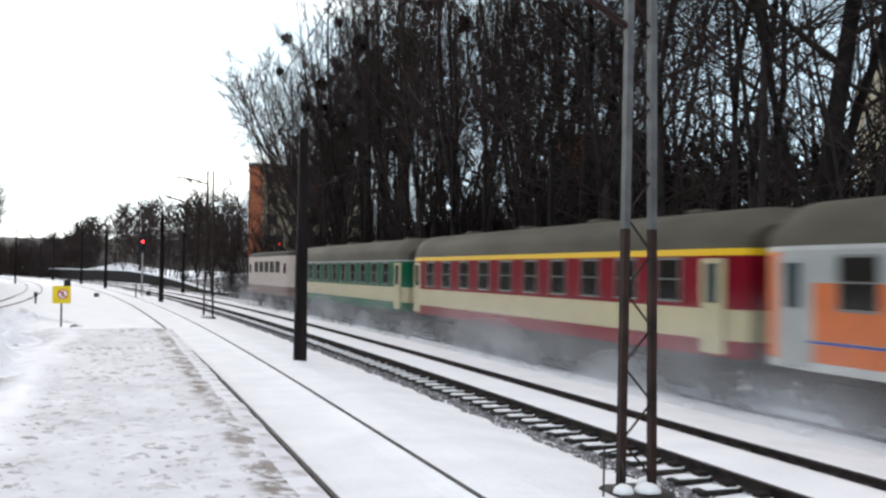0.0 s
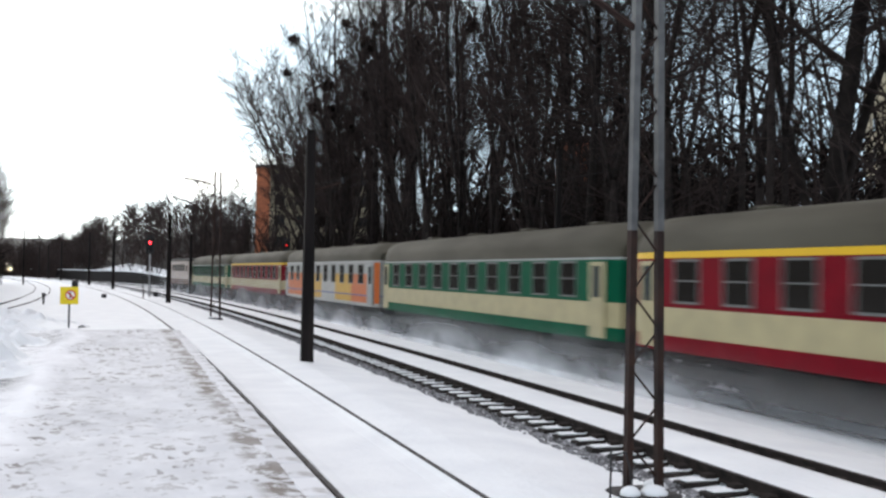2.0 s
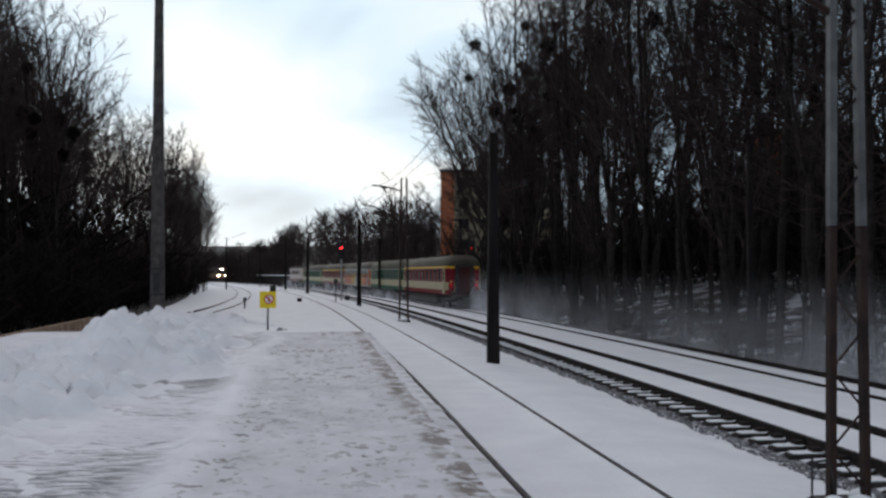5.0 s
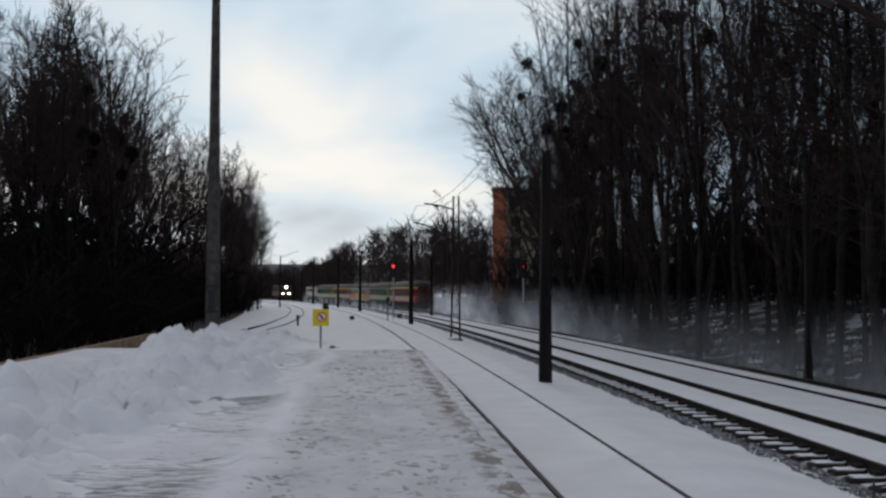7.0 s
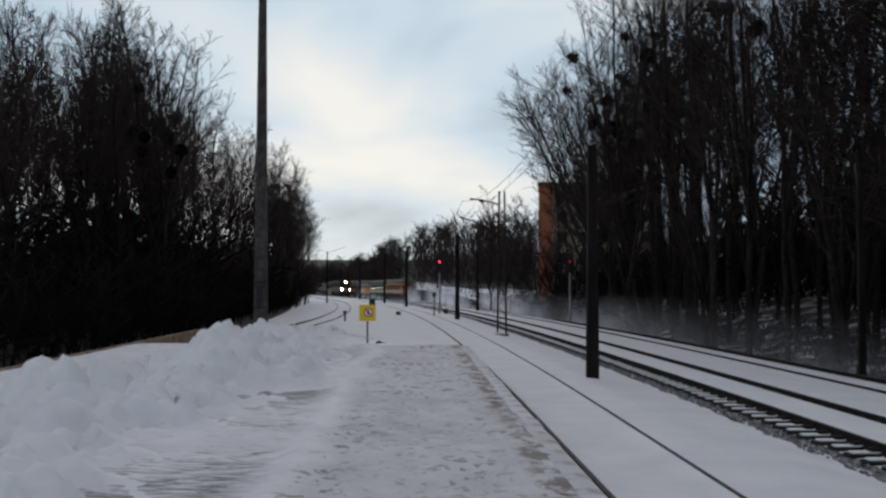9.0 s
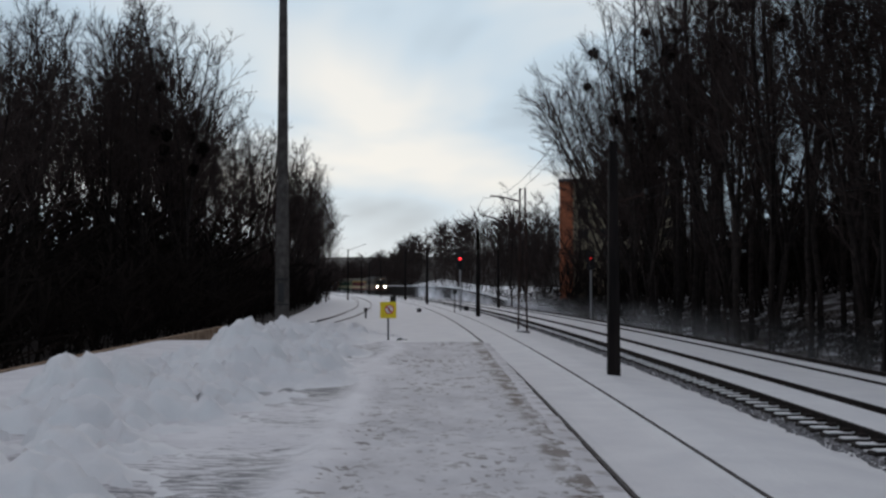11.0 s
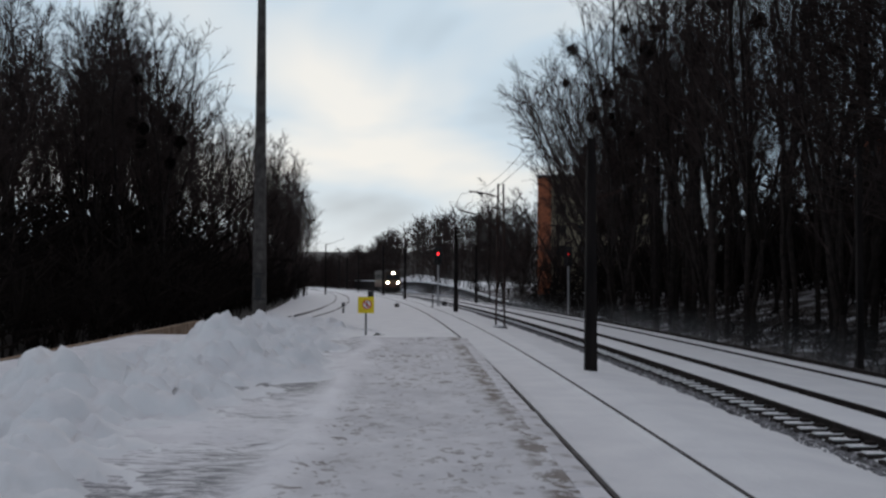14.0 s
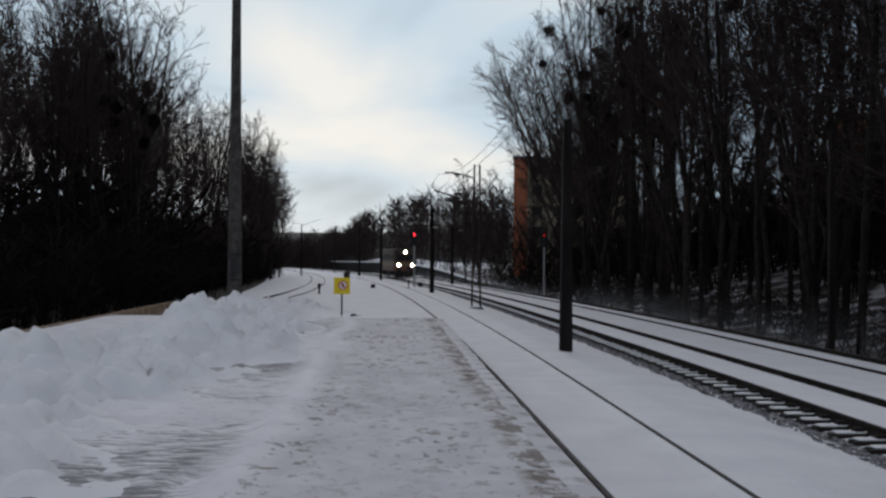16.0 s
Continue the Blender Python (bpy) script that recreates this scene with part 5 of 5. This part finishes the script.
# ---- powder snow thrown up by the train ----
def dust_material(name, amount, length, height, gaps=0.35):
    m = bpy.data.materials.new(name)
    m.use_nodes = True
    n, l = m.node_tree.nodes, m.node_tree.links
    n.clear()
    out = n.new("ShaderNodeOutputMaterial")
    co = n.new("ShaderNodeTexCoord")
    sep = n.new("ShaderNodeSeparateXYZ")
    l.new(co.outputs["Object"], sep.inputs[0])

    def ramp(src, a, b, lo, hi):
        r = n.new("ShaderNodeMapRange")
        r.interpolation_type = "SMOOTHSTEP"
        for k, v in zip(("From Min", "From Max", "To Min", "To Max"), (a, b, lo, hi)):
            r.inputs[k].default_value = v
        l.new(src, r.inputs["Value"])
        return r.outputs[0]

    def mul(a, b):
        x = n.new("ShaderNodeMath")
        x.operation = "MULTIPLY"
        for k, v in ((0, a), (1, b)):
            if isinstance(v, float):
                x.inputs[k].default_value = v
            else:
                l.new(v, x.inputs[k])
        return x.outputs[0]
    nz = n.new("ShaderNodeTexNoise")
    nz.inputs["Scale"].default_value, nz.inputs["Detail"].default_value = 0.55, 4
    mp = n.new("ShaderNodeMapping")
    mp.inputs["Scale"].default_value = (1.0, 0.35, 0.9)
    l.new(co.outputs["Object"], mp.inputs["Vector"])
    l.new(mp.outputs[0], nz.inputs["Vector"])
    a = mul(ramp(sep.outputs["Z"], 0.0, height, 1.0, 0.0), ramp(nz.outputs["Fac"], 0.28, 0.68, gaps, 1.0))
    a = mul(a, ramp(sep.outputs["Y"], -length / 2, -length * 0.12, 0.0, 1.0))
    a = mul(a, ramp(sep.outputs["Y"], length * 0.12, length / 2, 1.0, 0.0))
    a = mul(a, float(amount))
    df, tl, tr, mx, am = (n.new("ShaderNode" + k) for k in ("BsdfDiffuse", "BsdfTranslucent", "BsdfTransparent", "MixShader", "AddShader"))
    df.inputs["Color"].default_value = (0.72, 0.73, 0.75, 1)
    tl.inputs["Color"].default_value = (0.52, 0.53, 0.55, 1)
    l.new(df.outputs[0], am.inputs[0])
    l.new(tl.outputs[0], am.inputs[1])
    l.new(a, mx.inputs[0])
    l.new(tr.outputs[0], mx.inputs[1])
    l.new(am.outputs[0], mx.inputs[2])
    l.new(mx.outputs[0], out.inputs[0])
    return m


def dust_sheet(length, height, seed):
    g = Geo()
    nx, nz = 24, 7
    vs = []
    for j in range(nz):
        for i in range(nx):
            y, z = length * (i / (nx - 1) - 0.5), height * j / (nz - 1)
            vs.append((0.22 * noise.noise((y * 0.3, z * 0.5, seed)) - 0.06 * z, y, z))
    g.add(vs, [(j * nx + i, j * nx + i + 1, j * nx + nx + i + 1, j * nx + nx + i) for j in range(nz - 1) for i in range(nx - 1)])
    return g


CLOUDS, SKIRTS = [], []


def build_dust():
    skirt = dust_material("driven_snow_low", 0.7, 34.0, 1.5, 0.1)
    sm = dust_sheet(34.0, 1.5, 3.0).mesh("snow_dust", skirt, True)
    thin = dust_material("driven_snow_thin", 0.2, 34.0, 1.3)
    tm = dust_sheet(34.0, 1.3, 2.0).mesh("snow_dust", thin, True)
    veil = dust_material("driven_snow_veil", 0.42, 34.0, 2.7, 0.2)
    vm = dust_sheet(34.0, 2.7, 5.0).mesh("snow_dust", veil, True)
    for i in range(6):
        ob = tagged(new("snow_dust", tm if i == 0 else sm if i < 3 else vm), "low streak of blown powder snow beside the coaches", "snow dust", "blown powder snow", "stuff")
        SKIRTS.append((ob, PITCH * (i + 0.3)))
    wake = dust_material("driven_snow_wake", 0.08, 34.0, 4.0, 0.5)
    ob = tagged(new("snow_dust", dust_sheet(34.0, 4.0, 7.0).mesh("snow_dust", wake, True)), "swirl of powder snow close behind the last coach", "snow dust", "blown powder snow", "stuff")
    SKIRTS.append((ob, -13.0))
    puff = dust_material("driven_snow_high", 0.78, 34.0, 3.9, 0.5)
    faint = dust_material("driven_snow_faint", 0.25, 34.0, 3.9, 0.4)
    pm = [dust_sheet(34.0, 3.9, 9.0 + i).mesh("snow_dust", puff, True) for i in range(3)]
    fm = [dust_sheet(34.0, 3.9, 19.0 + i).mesh("snow_dust", faint, True) for i in range(3)]
    for i in range(14):
        ob = tagged(new("snow_dust", fm[i % 3] if i < 5 else pm[i % 3]), "drifting cloud of powder snow behind the train", "snow dust", "blown powder snow", "stuff")
        CLOUDS.append((ob, -6 + 15.0 * i, (i % 3) * 1.1 - 0.6))


build_dust()


# ---- sleepers and ballast, piece by piece ----
def build_sleepers():
    g = Geo().box(-1.3, 1.3, -0.13, 0.13, -0.15, 0.0, 0.012)
    tie = g.mesh("sleeper", SLEEP)
    clip = Geo()
    for x in (-0.7535, 0.7535):
        for sx in (-1, 1):
            clip.box(x + sx * 0.12 - 0.07, x + sx * 0.12 + 0.07, -0.08, 0.08, -0.002, 0.085)
    clips = clip.mesh("rail_fastening", STEEL)
    lid = Geo().box(-1.24, 1.24, -0.10, 0.11, 0.002, 0.03, 0.014).mesh("snow_on_sleeper", SNOW)
    rng = random.Random(8)
    for name, count in (("oncoming", 200), ("departing", 150)):
        d, z = TRACKS[name]
        for i in range(count):
            s = 3.0 + 0.62 * i
            p, a = line(d, s, z - 0.162)
            at = pose(p.x + rng.uniform(-0.03, 0.03), p.y, p.z, 0, 0, a + rng.uniform(-1.2, 1.2))
            ob = part("sleeper", tie, None, TRACK[name], at=at)
            part("rail_fastening", clips, None, ob)
            part("snow_on_sleeper", lid, None, ob)


def build_ballast():
    rng = random.Random(21)
    for d0, d1, z0, z1, s1, count, label in ((5.9, 6.74, -0.33, -0.20, 75, 8000, "grey ballast stones showing through the snow"),):
        v, f = [], []
        for _ in range(count):
            s = 4 + (s1 - 4) * rng.random() ** 1.4
            k = 1 - rng.random() ** 1.3
            d = d1 - (d1 - 6.32 - 0.18 * noise.noise((s * 1.1, 0, 3))) * k * k ** 0.4
            r = rng.uniform(0.018, 0.036)
            c = line(d, s, ground_z(d, s) + rng.uniform(-0.01, 0.025))[0]
            o = len(v)
            for dx, dy, dz in ((1, 0, 0), (-1, 0, 0), (0, 1, 0), (0, -1, 0), (0, 0, 0.8), (0, 0, -0.8)):
                v.append((c.x + dx * r * rng.uniform(0.7, 1.3) + rng.uniform(-0.3, 0.3) * r, c.y + dy * r * rng.uniform(0.7, 1.3), c.z + dz * r))
            f += [(o + a, o + b, o + e) for a, b, e in ((0, 2, 4), (2, 1, 4), (1, 3, 4), (3, 0, 4), (2, 0, 5), (1, 2, 5), (3, 1, 5), (0, 3, 5))]
        me = bpy.data.meshes.new("ballast")
        me.from_pydata(v, [], f)
        me.materials.append(STONE)
        tagged(new("ballast", me), label, "ballast", kind="stuff")


build_sleepers()
build_ballast()


# ---- what moves ----
def tail_at(t):
    return REAR0 + SPEED * t + 1.1 * max(0.0, t - 6.0) ** 2 + 4.0 * max(0.0, t - 9.2) ** 2


ONCOMING_ROWS = [(0.0, 306), (2.0, 300), (4.0, 290), (7.0, 265), (9.0, 244.5), (11.5, 215), (12.5, 201), (13.5, 182), (14.5, 160.5), (15.3, 143), (16.0, 128)]



def motions():
    ticks = [0.5 * i for i in range(33)]
    d, z = TRACKS["departing"]
    for ob, off in TRAIN:
        walk(ob, [(t, on_line(d, tail_at(t) + off, z)) for t in ticks])
    for ob, off in SKIRTS:
        walk(ob, [(t, on_line(d - 2.0, tail_at(t) + off, z - 0.05)) for t in ticks])
    d2, z2 = TRACKS["oncoming"]
    walk(ONCOMING, [(t, on_line(d2, s + 7.6, z2, 180)) for t, s in ONCOMING_ROWS])
    for ob, stop, side in CLOUDS:
        ride = stop * 0.75 + 4
        t_go = next(k * 0.05 for k in range(400) if tail_at(k * 0.05) + ride >= stop)
        t_pass = next(k * 0.05 for k in range(400) if tail_at(k * 0.05) >= stop + 4)
        rows = []
        for t in ticks:
            if t < t_go:
                s = tail_at(t) + ride
            else:
                s = stop + SPEED * 0.35 * (1 - math.exp(-(t - t_go) / 0.35))
            near = stop < 62
            h = -2.9 + (2.0 if near else 2.9) * smooth(t_pass - 0.4, t_pass + 0.3, t) - (0.15 if near else 1.5) * smooth(t_pass + 0.8, t_pass + 4.5, t) - 1.5 * smooth(t_pass + 3.0, t_pass + 8.5, t)
            drift = 0.35 * max(0.0, t - t_pass)
            rows.append((t, on_line(d + side * smooth(t_pass - 0.3, t_pass + 0.5, t) + min(drift, 3.0), s, z + h)))
        walk(ob, rows)


motions()
